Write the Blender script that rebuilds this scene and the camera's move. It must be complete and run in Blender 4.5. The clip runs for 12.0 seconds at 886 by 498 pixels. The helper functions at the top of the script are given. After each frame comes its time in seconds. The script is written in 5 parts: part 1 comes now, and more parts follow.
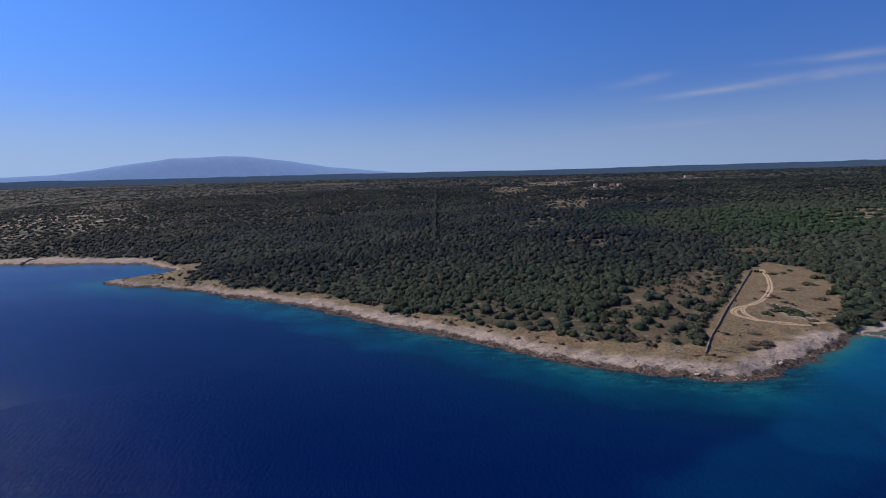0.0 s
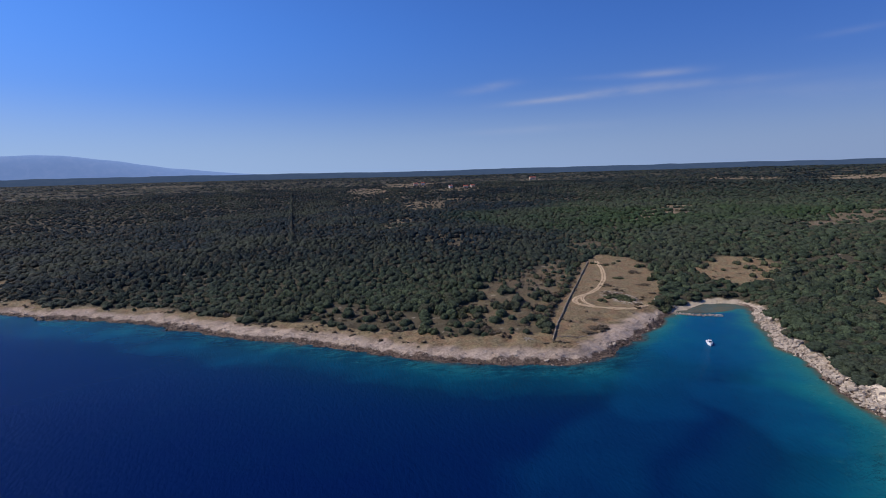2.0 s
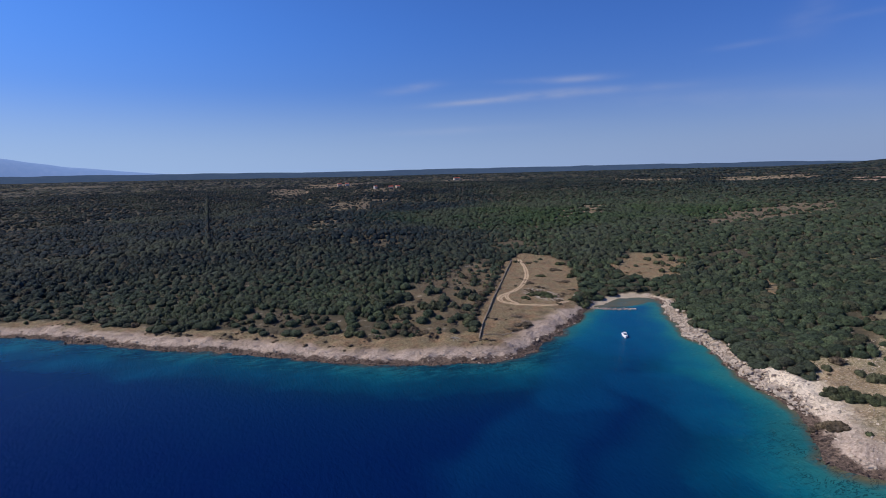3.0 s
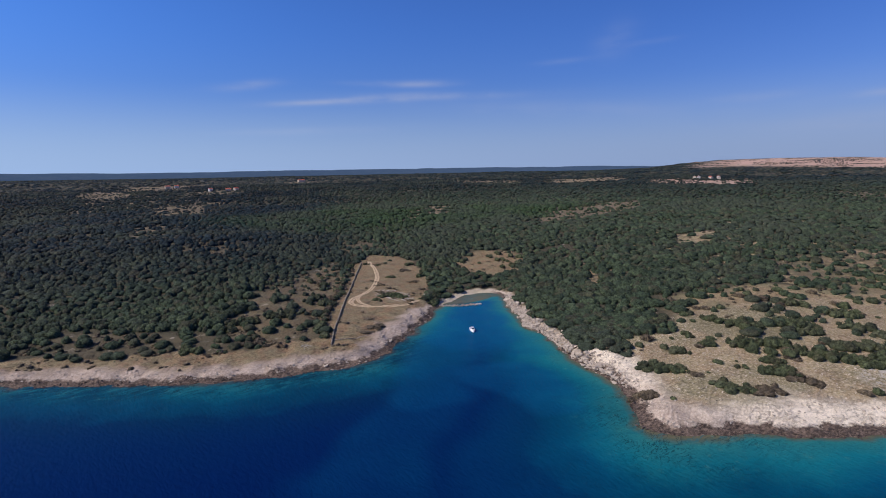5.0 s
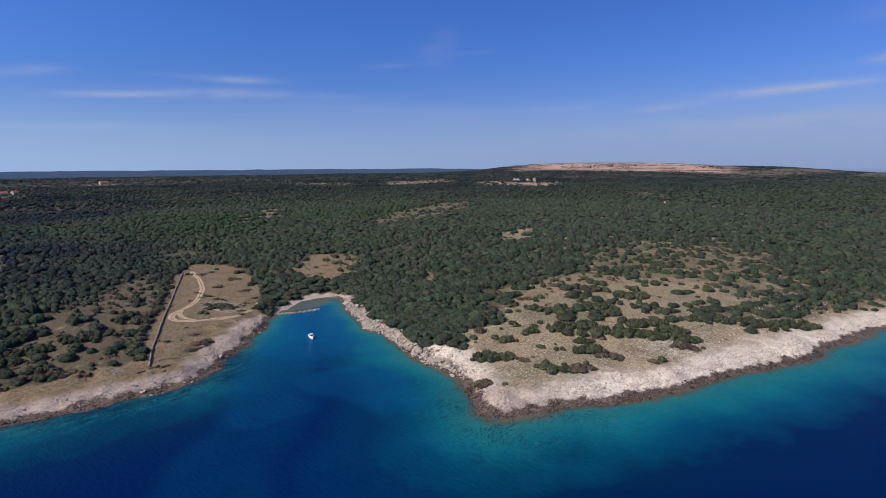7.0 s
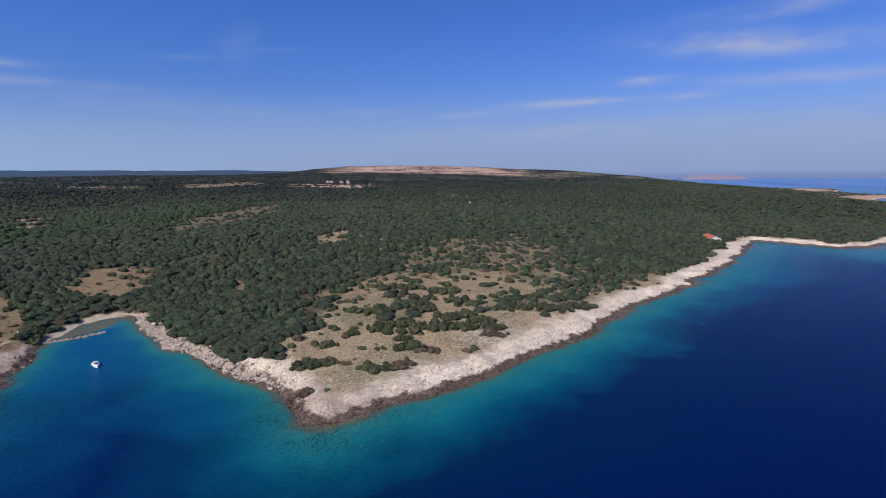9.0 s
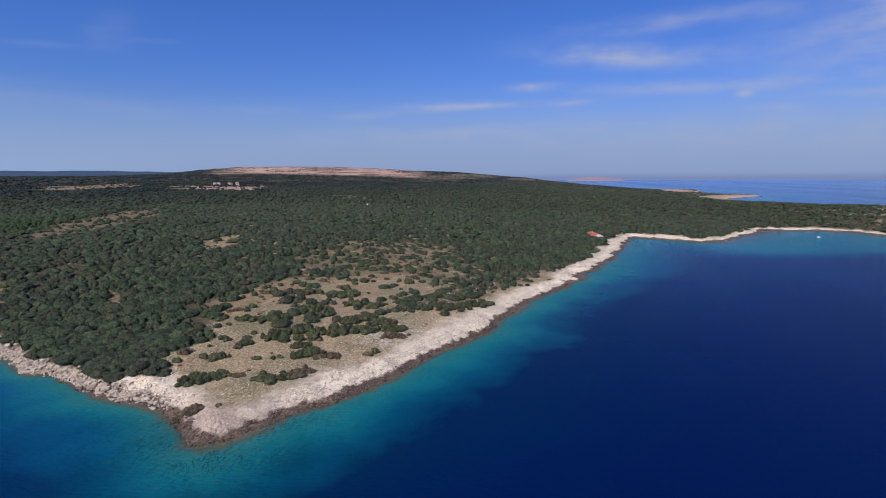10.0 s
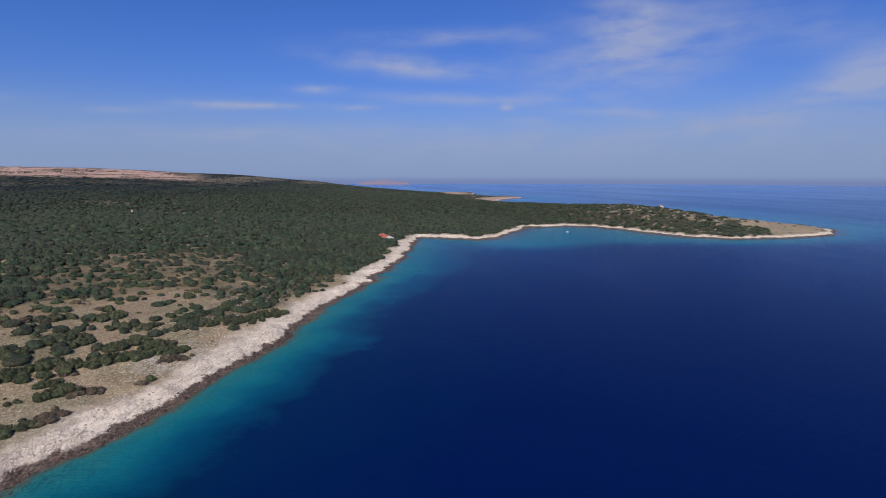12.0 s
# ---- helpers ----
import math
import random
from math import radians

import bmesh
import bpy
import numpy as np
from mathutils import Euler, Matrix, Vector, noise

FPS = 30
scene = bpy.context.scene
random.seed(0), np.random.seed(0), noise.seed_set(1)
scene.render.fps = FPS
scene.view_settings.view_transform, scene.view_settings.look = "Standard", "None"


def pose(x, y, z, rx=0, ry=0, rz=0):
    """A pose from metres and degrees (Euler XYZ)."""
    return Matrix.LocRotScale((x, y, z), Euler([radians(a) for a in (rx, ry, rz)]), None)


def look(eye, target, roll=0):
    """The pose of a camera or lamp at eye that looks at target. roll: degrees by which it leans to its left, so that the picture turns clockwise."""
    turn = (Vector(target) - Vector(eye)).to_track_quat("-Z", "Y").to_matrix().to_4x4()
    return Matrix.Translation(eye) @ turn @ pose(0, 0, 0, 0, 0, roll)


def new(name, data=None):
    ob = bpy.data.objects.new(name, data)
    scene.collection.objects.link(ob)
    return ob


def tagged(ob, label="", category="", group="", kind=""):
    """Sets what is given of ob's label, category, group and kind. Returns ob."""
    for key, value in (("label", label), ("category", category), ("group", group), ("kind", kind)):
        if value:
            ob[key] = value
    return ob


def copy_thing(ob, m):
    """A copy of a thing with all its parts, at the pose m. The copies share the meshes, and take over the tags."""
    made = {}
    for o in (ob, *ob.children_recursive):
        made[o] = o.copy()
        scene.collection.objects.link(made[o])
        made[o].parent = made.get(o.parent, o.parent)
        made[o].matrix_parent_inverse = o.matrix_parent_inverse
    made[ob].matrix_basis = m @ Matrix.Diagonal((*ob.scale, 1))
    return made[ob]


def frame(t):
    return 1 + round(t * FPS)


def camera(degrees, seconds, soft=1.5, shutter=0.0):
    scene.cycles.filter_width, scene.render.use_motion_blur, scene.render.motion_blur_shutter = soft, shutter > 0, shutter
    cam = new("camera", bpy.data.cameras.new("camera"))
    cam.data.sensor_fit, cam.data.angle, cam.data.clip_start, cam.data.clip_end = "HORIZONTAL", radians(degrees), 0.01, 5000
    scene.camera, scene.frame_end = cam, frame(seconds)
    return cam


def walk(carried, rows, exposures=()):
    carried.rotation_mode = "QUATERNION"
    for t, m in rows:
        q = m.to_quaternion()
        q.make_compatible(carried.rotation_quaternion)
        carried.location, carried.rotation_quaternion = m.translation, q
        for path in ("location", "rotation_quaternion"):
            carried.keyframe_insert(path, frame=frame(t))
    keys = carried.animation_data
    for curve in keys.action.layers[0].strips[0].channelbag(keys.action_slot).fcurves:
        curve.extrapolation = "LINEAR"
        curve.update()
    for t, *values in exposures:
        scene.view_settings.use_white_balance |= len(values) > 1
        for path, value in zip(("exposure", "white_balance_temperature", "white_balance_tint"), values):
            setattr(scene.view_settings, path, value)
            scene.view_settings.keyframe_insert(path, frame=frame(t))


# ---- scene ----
cam = camera(79.6, 12.0, 1.0)

PATH = [
    (0, (-1.77, -3.22, 80.56), (-4.58, 95.84, 67.20), -1.62),
    (0.5, (-1.56, -2.93, 80.54), (1.84, 96.11, 67.14), -1.69),
    (1, (-1.36, -2.63, 80.51), (8.28, 95.98, 66.97), -1.65),
    (1.5, (-1.20, -2.29, 80.48), (14.94, 95.45, 66.80), -1.71),
    (2, (-1.04, -1.95, 80.47), (21.96, 94.39, 66.70), -1.66),
    (2.5, (-0.86, -1.59, 80.47), (28.84, 92.87, 66.53), -1.61),
    (3, (-0.72, -1.17, 80.44), (35.48, 90.99, 66.42), -1.46),
    (5, (-0.18, 0.61, 80.08), (60.46, 78.84, 65.83), -1.15),
    (5.5, (-0.11, 0.82, 80.06), (65.76, 74.68, 65.73), -1.00),
    (6, (0.02, 0.99, 80.07), (71.24, 69.70, 65.71), -0.95),
    (6.5, (0.17, 1.11, 80.10), (76.67, 63.89, 65.71), -0.79),
    (7, (0.36, 1.14, 80.11), (81.78, 57.39, 65.70), -0.84),
    (9, (0.95, 1.26, 79.82), (96.59, 26.67, 65.43), -0.62),
    (9.5, (1.26, 1.26, 79.76), (98.86, 17.68, 65.45), -0.57),
    (10, (1.57, 1.28, 79.72), (100.31, 8.05, 65.45), -0.43),
    (10.5, (1.90, 1.37, 79.70), (100.86, -1.16, 65.57), -0.29),
    (11, (2.26, 1.55, 79.71), (100.51, -10.68, 65.70), -0.25),
    (11.5, (2.55, 1.72, 79.73), (99.17, -20.02, 65.82), -0.12),
    (12, (2.89, 1.73, 79.74), (96.88, -29.50, 65.95), -0.00),
]
EXPOSURES = [(0.0, -0.33), (3.0, -0.18), (5.5, -0.08), (9.5, -0.05), (12.0, -0.19)]
walk(cam, [(t, look(eye, target, roll)) for t, eye, target, roll in PATH], EXPOSURES)

# ---- world and sun ----
SUN_BEARING, SUN_HEIGHT = -62.0, 44.0   # degrees clockwise from +y, degrees above the sea


class Nodes:
    """Short hand for node trees: n('Kind', input=value or socket, ...) makes a node and links it."""

    def __init__(self, tree):
        self.tree = tree
        tree.nodes.clear()

    def __call__(self, kind, out=0, **inputs):
        return self.fill(self.tree.nodes.new("ShaderNode" + kind), out, inputs)

    def fill(self, node, out, inputs):
        for key, value in inputs.items():
            key = key.replace("_", " ")
            socket = node.inputs[int(key[1:])] if key[0] == "i" and key[1:].isdigit() else node.inputs[key]
            if isinstance(value, bpy.types.NodeSocket):
                self.tree.links.new(value, socket)
            else:
                socket.default_value = value
        return node.outputs[out] if node.outputs else None

    def math(self, op, a, b=0.0, c=0.0, clamp=False):
        node = self.tree.nodes.new("ShaderNodeMath")
        node.operation, node.use_clamp = op, clamp
        return self.fill(node, 0, {"i0": a, "i1": b, "i2": c})

    def mix(self, f, a, b):
        node = self.tree.nodes.new("ShaderNodeMix")
        node.data_type = "RGBA"
        return self.fill(node, 2, {"i0": f, "i6": a, "i7": b})

    def ramp(self, f, a, b, lo=0.0, hi=1.0):
        node = self.tree.nodes.new("ShaderNodeMapRange")
        node.interpolation_type = "SMOOTHSTEP"
        if a > b:
            a, b, lo, hi = b, a, hi, lo
        return self.fill(node, 0, {"i0": f, "i1": a, "i2": b, "i3": lo, "i4": hi})

    def cells(self, vector, scale, edges=False):
        node = self.tree.nodes.new("ShaderNodeTexVoronoi")
        node.feature = "DISTANCE_TO_EDGE" if edges else "F1"
        return self.fill(node, 0, {"Vector": vector, "Scale": scale})

    def tint(self, color, by):
        node = self.tree.nodes.new("ShaderNodeMix")
        node.data_type, node.blend_type = "RGBA", "MULTIPLY"
        return self.fill(node, 2, {"i0": 1.0, "i6": color, "i7": by})

    def warp(self, vector, scale, much):
        """The vector pushed about by noise, that many metres at most."""
        node = self.tree.nodes.new("ShaderNodeVectorMath")
        node.operation = "MULTIPLY_ADD"
        return self.fill(node, 0, {"i0": self("TexNoise", out=1, Vector=vector, Scale=scale, Detail=3.0), "i1": (much, much, 0.0), "i2": vector})

    def read(self, name):
        node = self.tree.nodes.new("ShaderNodeAttribute")
        node.attribute_name = name
        return node.outputs[2]

    def noise(self, vector, scale, detail=4.0, rough=0.55):
        return self("TexNoise", Vector=vector, Scale=scale, Detail=detail, Roughness=rough)


def rgb(r, g, b):
    return (r, g, b, 1.0)


world = bpy.data.worlds.new("sky")
scene.world = world
world.use_nodes = True
n = Nodes(world.node_tree)
way = n("TexCoord", out=0)
parts = n.tree.nodes.new("ShaderNodeSeparateXYZ")
n.tree.links.new(way, parts.inputs[0])
up = parts.outputs[2]
bearing = n.math("MULTIPLY", n.math("ARCTAN2", parts.outputs[0], parts.outputs[1]), 57.2958)
rise = n.math("MULTIPLY", n.math("ARCSINE", up), 57.2958)
air = n.tree.nodes.new("ShaderNodeTexSky")
air.sky_type, air.sun_disc, air.sun_elevation, air.sun_rotation = "NISHITA", False, radians(SUN_HEIGHT), radians(SUN_BEARING)
air.air_density, air.dust_density, air.ozone_density, air.altitude = 1.0, 0.6, 3.0, 80.0
sky = air.outputs[0]
# the clear dry air of the day: deeper blue overhead than the sky model gives
sunward = n.ramp(n.math("ABSOLUTE", n.math("SUBTRACT", bearing, -60.0)), 15.0, 150.0)
sky = n.tint(sky, n.mix(n.ramp(rise, 0.0, 16.0), rgb(0.54, 0.66, 1.19), n.mix(sunward, rgb(0.44, 0.88, 1.74), rgb(0.40, 0.67, 1.38))))
# thin high cloud: bearing, rise, half length, half height (degrees), slant, thickness
CLOUDS = [(30.0, 7.45, 8.3, 0.29, 0.036, 0.49), (33.3, 9.09, 4.9, 0.27, -0.021, 0.26), (18.6, 8.75, 2.7, 0.42, 0.138, 0.23), (24.5, 4.39, 8.1, 0.42, 0.022, 0.18), (27.0,
          7.47, 6.1, 0.27, 0.08, 0.39), (37.8, 7.86, 9.2, 0.39, -0.009, 0.29), (35.6, 9.11, 4.0, 0.38, 0.013, 0.26), (18.7, 8.85, 3.0, 0.39, 0.093, 0.2), (55.4, 12.4,
          1.8, 1.5, 0.15, 0.18), (58.8, 11.93, 2.2, 0.26, 0.033, 0.13), (50.2, 10.76, 2.3, 0.27, 0.041, 0.16), (23.4, 4.48, 9.1, 0.32, 0.034, 0.13), (67.4, 6.21, 3.5,
          0.42, 0.033, 0.23), (50.2, 6.17, 14.4, 0.79, -0.052, 0.2), (85.1, 6.7, 3.4, 0.42, 0.034, 1.32), (91.1, 6.8, 3.1, 0.33, 0.037, 1.2), (78.1, 5.86, 4.0, 0.35,
          0.059, 0.48), (95.6, 8.6, 2.0, 0.38, 0.033, 1.2), (104.6, 11.02, 7.5, 0.97, -0.077, 1.08), (108.4, 13.75, 8.4, 0.73, 0.031, 0.66), (98.2, 6.9, 2.9, 0.34, 0.021,
          0.96), (115.0, 6.91, 0.7, 0.34, -0.014, 1.08), (110.8, 7.79, 10.8, 0.62, -0.026, 0.66), (127.0, 11.7, 8.5, 3.8, 0.08, 0.95), (126.9, 15.14, 3.4, 2.4, -0.012,
          0.6), (126.9, 6.08, 5.7, 0.49, -0.077, 0.66), (117.3, 5.57, 2.0, 0.34, -0.015, 0.6), (137.0, 5.03, 5.9, 1.41, 0.19, 0.96), (145.8, 7.82, 4.6, 2.21, 0.376,
          1.08), (150.9, 8.7, 3.7, 2.84, 0.365, 1.2), (117.3, 2.81, 33.1, 1.96, -0.005, 0.9), (85.1, 3.9, 13.5, 0.75, 0.035, 0.6), (140.8, 12.44, 6.6, 1.79, -0.199,
          0.36)]
flow = n("CombineXYZ", X=n.math("MULTIPLY", bearing, 0.20), Y=n.math("MULTIPLY", rise, 0.75), Z=0.0)
drift = n("CombineXYZ", X=n.math("MULTIPLY", bearing, 0.16), Y=n.math("MULTIPLY", rise, 0.26), Z=4.0)
wisps = n.math("MULTIPLY", n.math("ADD", n.noise(flow, 1.0, 5.0, 0.5), n.noise(drift, 1.0, 5.0, 0.5)), 0.5)
cover = 0.0
for a, e, half_a, half_e, slant, thick in CLOUDS:
    du = n.math("SUBTRACT", bearing, a)
    dv = n.math("SUBTRACT", n.math("SUBTRACT", rise, e), n.math("MULTIPLY", du, slant))
    du, dv = n.math("DIVIDE", du, half_a), n.math("DIVIDE", dv, half_e)
    q = n.math("ADD", n.math("MULTIPLY", du, du), n.math("MULTIPLY", dv, dv))
    cover = n.math("ADD", n.math("MULTIPLY", n.math("EXPONENT", n.math("MULTIPLY", q, -1.0)), 1.35 * thick), cover)
cover = n.math("MULTIPLY", cover, n.ramp(wisps, 0.22, 0.74), clamp=True)
sky = n.mix(n.math("MULTIPLY", cover, 0.72), sky, rgb(4.9, 5.4, 7.4))
# low haze over the sea, and what lies below the horizon
haze = n.math("MULTIPLY", n.ramp(rise, 9.5, -0.5), 0.87)
sky = n.mix(haze, sky, n.mix(sunward, rgb(4.6, 6.9, 11.1), rgb(3.1, 4.2, 6.95)))
sky = n.mix(n.ramp(rise, 0.0, -0.8), sky, rgb(2.3, 3.0, 5.6))
n("OutputWorld", Surface=n("Background", Color=sky, Strength=0.088))

sun = new("sun", bpy.data.lights.new("sun", "SUN"))
sun.data.energy, sun.data.angle, sun.data.color = 5.0, radians(0.53), (1.0, 0.91, 0.78)
a, e = radians(SUN_BEARING), radians(SUN_HEIGHT)
sun.matrix_world = look(Vector((math.sin(a) * math.cos(e), math.cos(a) * math.cos(e), math.sin(e))) * 300, (0, 0, 0))
scene.view_settings.exposure = 0.0


# ---- materials ----
def material(name):
    m = bpy.data.materials.new(name)
    m.use_nodes = True
    return m, Nodes(m.node_tree)


def finish(n, color, rough=0.9, metal=0.0, bump=None, strength=0.5, distance=0.1, specular=0.3, **more):
    normal = {"Normal": n("Bump", Height=bump, Strength=strength, Distance=distance)} if bump is not None else {}
    n("OutputMaterial", Surface=n("BsdfPrincipled", Base_Color=color, Roughness=rough, Metallic=metal, Specular_IOR_Level=specular, **normal, **more))


def plain(name, color, rough=0.6, metal=0.0, vary=0.12, scale=3.0, specular=0.3):
    """Painted, moulded or plastered stuff with a little grain and weathering."""
    m, n = material(name)
    at = n("TexCoord", out=3)
    worn = n.mix(n.ramp(n.noise(at, scale, 6.0), 0.3, 0.75), rgb(*color), rgb(*(c * (1 - vary) * 0.95 for c in color)))
    finish(n, worn, rough, metal, n.noise(at, scale * 9, 3.0), 0.15, 0.02, specular)
    return m


def ground_material():
    m, n = material("limestone, dry grass and soil")
    at = n("NewGeometry", out=0)
    shore = n.read("shore")
    wood = n.read("wood")
    red = n.read("red")
    big, mid, fine = n.noise(at, 0.035, 5.0), n.noise(at, 0.16, 6.0, 0.65), n.noise(at, 1.1, 6.0, 0.7)
    cracks = n.cells(n.warp(at, 0.35, 5.0), 0.55, True)
    pebbles = n.cells(at, 1.3)
    crack = n.ramp(cracks, 0.0, 0.16)
    limestone = n.mix(fine, rgb(0.70, 0.565, 0.425), rgb(0.91, 0.79, 0.63))
    limestone = n.mix(n.math("MULTIPLY", n.math("MULTIPLY", n.ramp(crack, 1.0, 0.0), n.ramp(mid, 0.38, 0.58)), 0.34), limestone, rgb(0.16, 0.13, 0.11))
    limestone = n.mix(n.ramp(mid, 0.50, 0.70, 0.0, 0.35), limestone, rgb(0.43, 0.34, 0.265))
    # open joints that run with the tilt of the beds
    tilted = n("Mapping", Vector=n.warp(at, 0.22, 4.0), Rotation=(0, 0, radians(24)), Scale=(0.36, 1.0, 1.0))
    seam = n.math("ABSOLUTE", n.math("SUBTRACT", n.noise(tilted, 0.85, 4.0, 0.62), 0.5))
    seam = n.math("MULTIPLY", n.ramp(seam, 0.040, 0.010), n.ramp(n.noise(at, 0.12, 3.0), 0.36, 0.56))
    limestone = n.mix(n.math("MULTIPLY", seam, 0.34), limestone, rgb(0.17, 0.125, 0.10))
    strata = n.noise(n("CombineXYZ", X=n.math("MULTIPLY", shore, 0.75), Y=n.math("MULTIPLY", mid, 5.0), Z=n.math("MULTIPLY", big, 6.0)), 1.0, 4.0, 0.65)
    limestone = n.mix(n.ramp(strata, 0.56, 0.66, 0.0, 0.28), limestone, rgb(0.30, 0.235, 0.18))
    # browner stone; the shade of the backlit western rock is put into this tone
    dim_stone = n.mix(n.ramp(fine, 0.3, 0.7), rgb(0.25, 0.18, 0.14), rgb(0.53, 0.41, 0.335))
    limestone = n.mix(n.read("dim_stone"), limestone, dim_stone)
    algae = n.mix(n.ramp(fine, 0.3, 0.75), rgb(0.058, 0.041, 0.033), rgb(0.24, 0.17, 0.128))
    algae = n.mix(n.math("MULTIPLY", seam, 0.8), algae, rgb(0.030, 0.022, 0.018))
    tufts = n.ramp(n.noise(at, 0.85, 7.0, 0.78), 0.34, 0.64)
    grass = n.mix(n.ramp(mid, 0.35, 0.65), rgb(0.31, 0.240, 0.135), rgb(0.29, 0.200, 0.115))
    grass = n.mix(n.ramp(big, 0.45, 0.62), grass, rgb(0.22, 0.185, 0.10))
    grass = n.mix(n.math("MULTIPLY", n.ramp(fine, 0.45, 0.66), n.read("stony")), grass, rgb(0.60, 0.48, 0.36))
    grass = n.mix(n.ramp(fine, 0.45, 0.28, 0.0, 0.4), grass, rgb(0.13, 0.11, 0.06))
    grass = n.tint(grass, n.mix(tufts, rgb(0.62, 0.62, 0.60), rgb(1.22, 1.22, 1.20)))
    pebbly = n.math("MULTIPLY", n.ramp(n.noise(at, 1.9, 5.0, 0.75), 0.60, 0.68), n.ramp(n.noise(at, 0.09, 3.0), 0.42, 0.62))
    stony = n.math("MULTIPLY", n.ramp(n.noise(at, 0.5, 6.0, 0.7), 0.48, 0.60), n.ramp(n.read("stony"), 0.5, 1.1))
    grass = n.mix(n.read("rusty"), grass, n.mix(n.ramp(mid, 0.36, 0.60), n.mix(tufts, rgb(0.13, 0.080, 0.046), rgb(0.30, 0.190, 0.108)), n.mix(tufts, rgb(0.115, 0.092, 0.050), rgb(0.29, 0.225, 0.130))))
    grass = n.mix(n.math("MULTIPLY", pebbly, 0.7), grass, rgb(0.52, 0.45, 0.37))
    grass = n.mix(stony, grass, n.mix(fine, rgb(0.36, 0.32, 0.27), rgb(0.62, 0.56, 0.48)))
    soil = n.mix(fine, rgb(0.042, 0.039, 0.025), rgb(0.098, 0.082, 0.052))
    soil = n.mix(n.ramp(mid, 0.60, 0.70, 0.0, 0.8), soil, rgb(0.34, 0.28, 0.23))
    ochre = n.mix(fine, rgb(0.40, 0.25, 0.19), rgb(0.56, 0.37, 0.285))
    ochre = n.mix(n.ramp(n.noise(at, 0.022, 5.0, 0.65), 0.52, 0.62, 0.0, 0.45), ochre, rgb(0.10, 0.10, 0.06))
    wobble = n.math("ADD", shore, n.math("MULTIPLY", n.math("SUBTRACT", mid, 0.5), 9.0))
    width = n.read("beach")
    color = n.mix(n.math("MULTIPLY", n.ramp(n.math("DIVIDE", wobble, width), 0.65, 1.6), n.ramp(n.math("ADD", fine, n.math("DIVIDE", wobble, n.math("MULTIPLY", width, 4.0))), 0.55, 0.85)), limestone, grass)
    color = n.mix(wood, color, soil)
    color = n.mix(red, color, ochre)
    beach = n.read("sandy")
    color = n.mix(beach, color, n.mix(fine, rgb(0.40, 0.32, 0.23), rgb(0.58, 0.49, 0.37)))
    splash = n.math("ADD", shore, n.math("MULTIPLY", n.math("SUBTRACT", n.noise(at, 0.22, 7.0, 0.68), 0.5), 9.0))
    splash = n.math("SUBTRACT", splash, n.math("MINIMUM", n.math("MULTIPLY", width, 0.52), 4.3))
    color = n.mix(n.math("MULTIPLY", n.ramp(splash, 1.2, -0.6), n.math("SUBTRACT", 1.0, beach)), color, algae)
    relief = n.math("ADD", n.math("MULTIPLY_ADD", strata, -0.7, n.math("MULTIPLY", fine, 0.8)), n.math("ADD", n.math("MULTIPLY", n.noise(at, 0.45, 5.0, 0.65), 0.6), n.math("MULTIPLY_ADD", seam, -0.4, n.math("MULTIPLY", pebbles, 0.15))))
    finish(n, color, 0.92, bump=relief, strength=0.9, distance=0.6, specular=0.2)
    return m


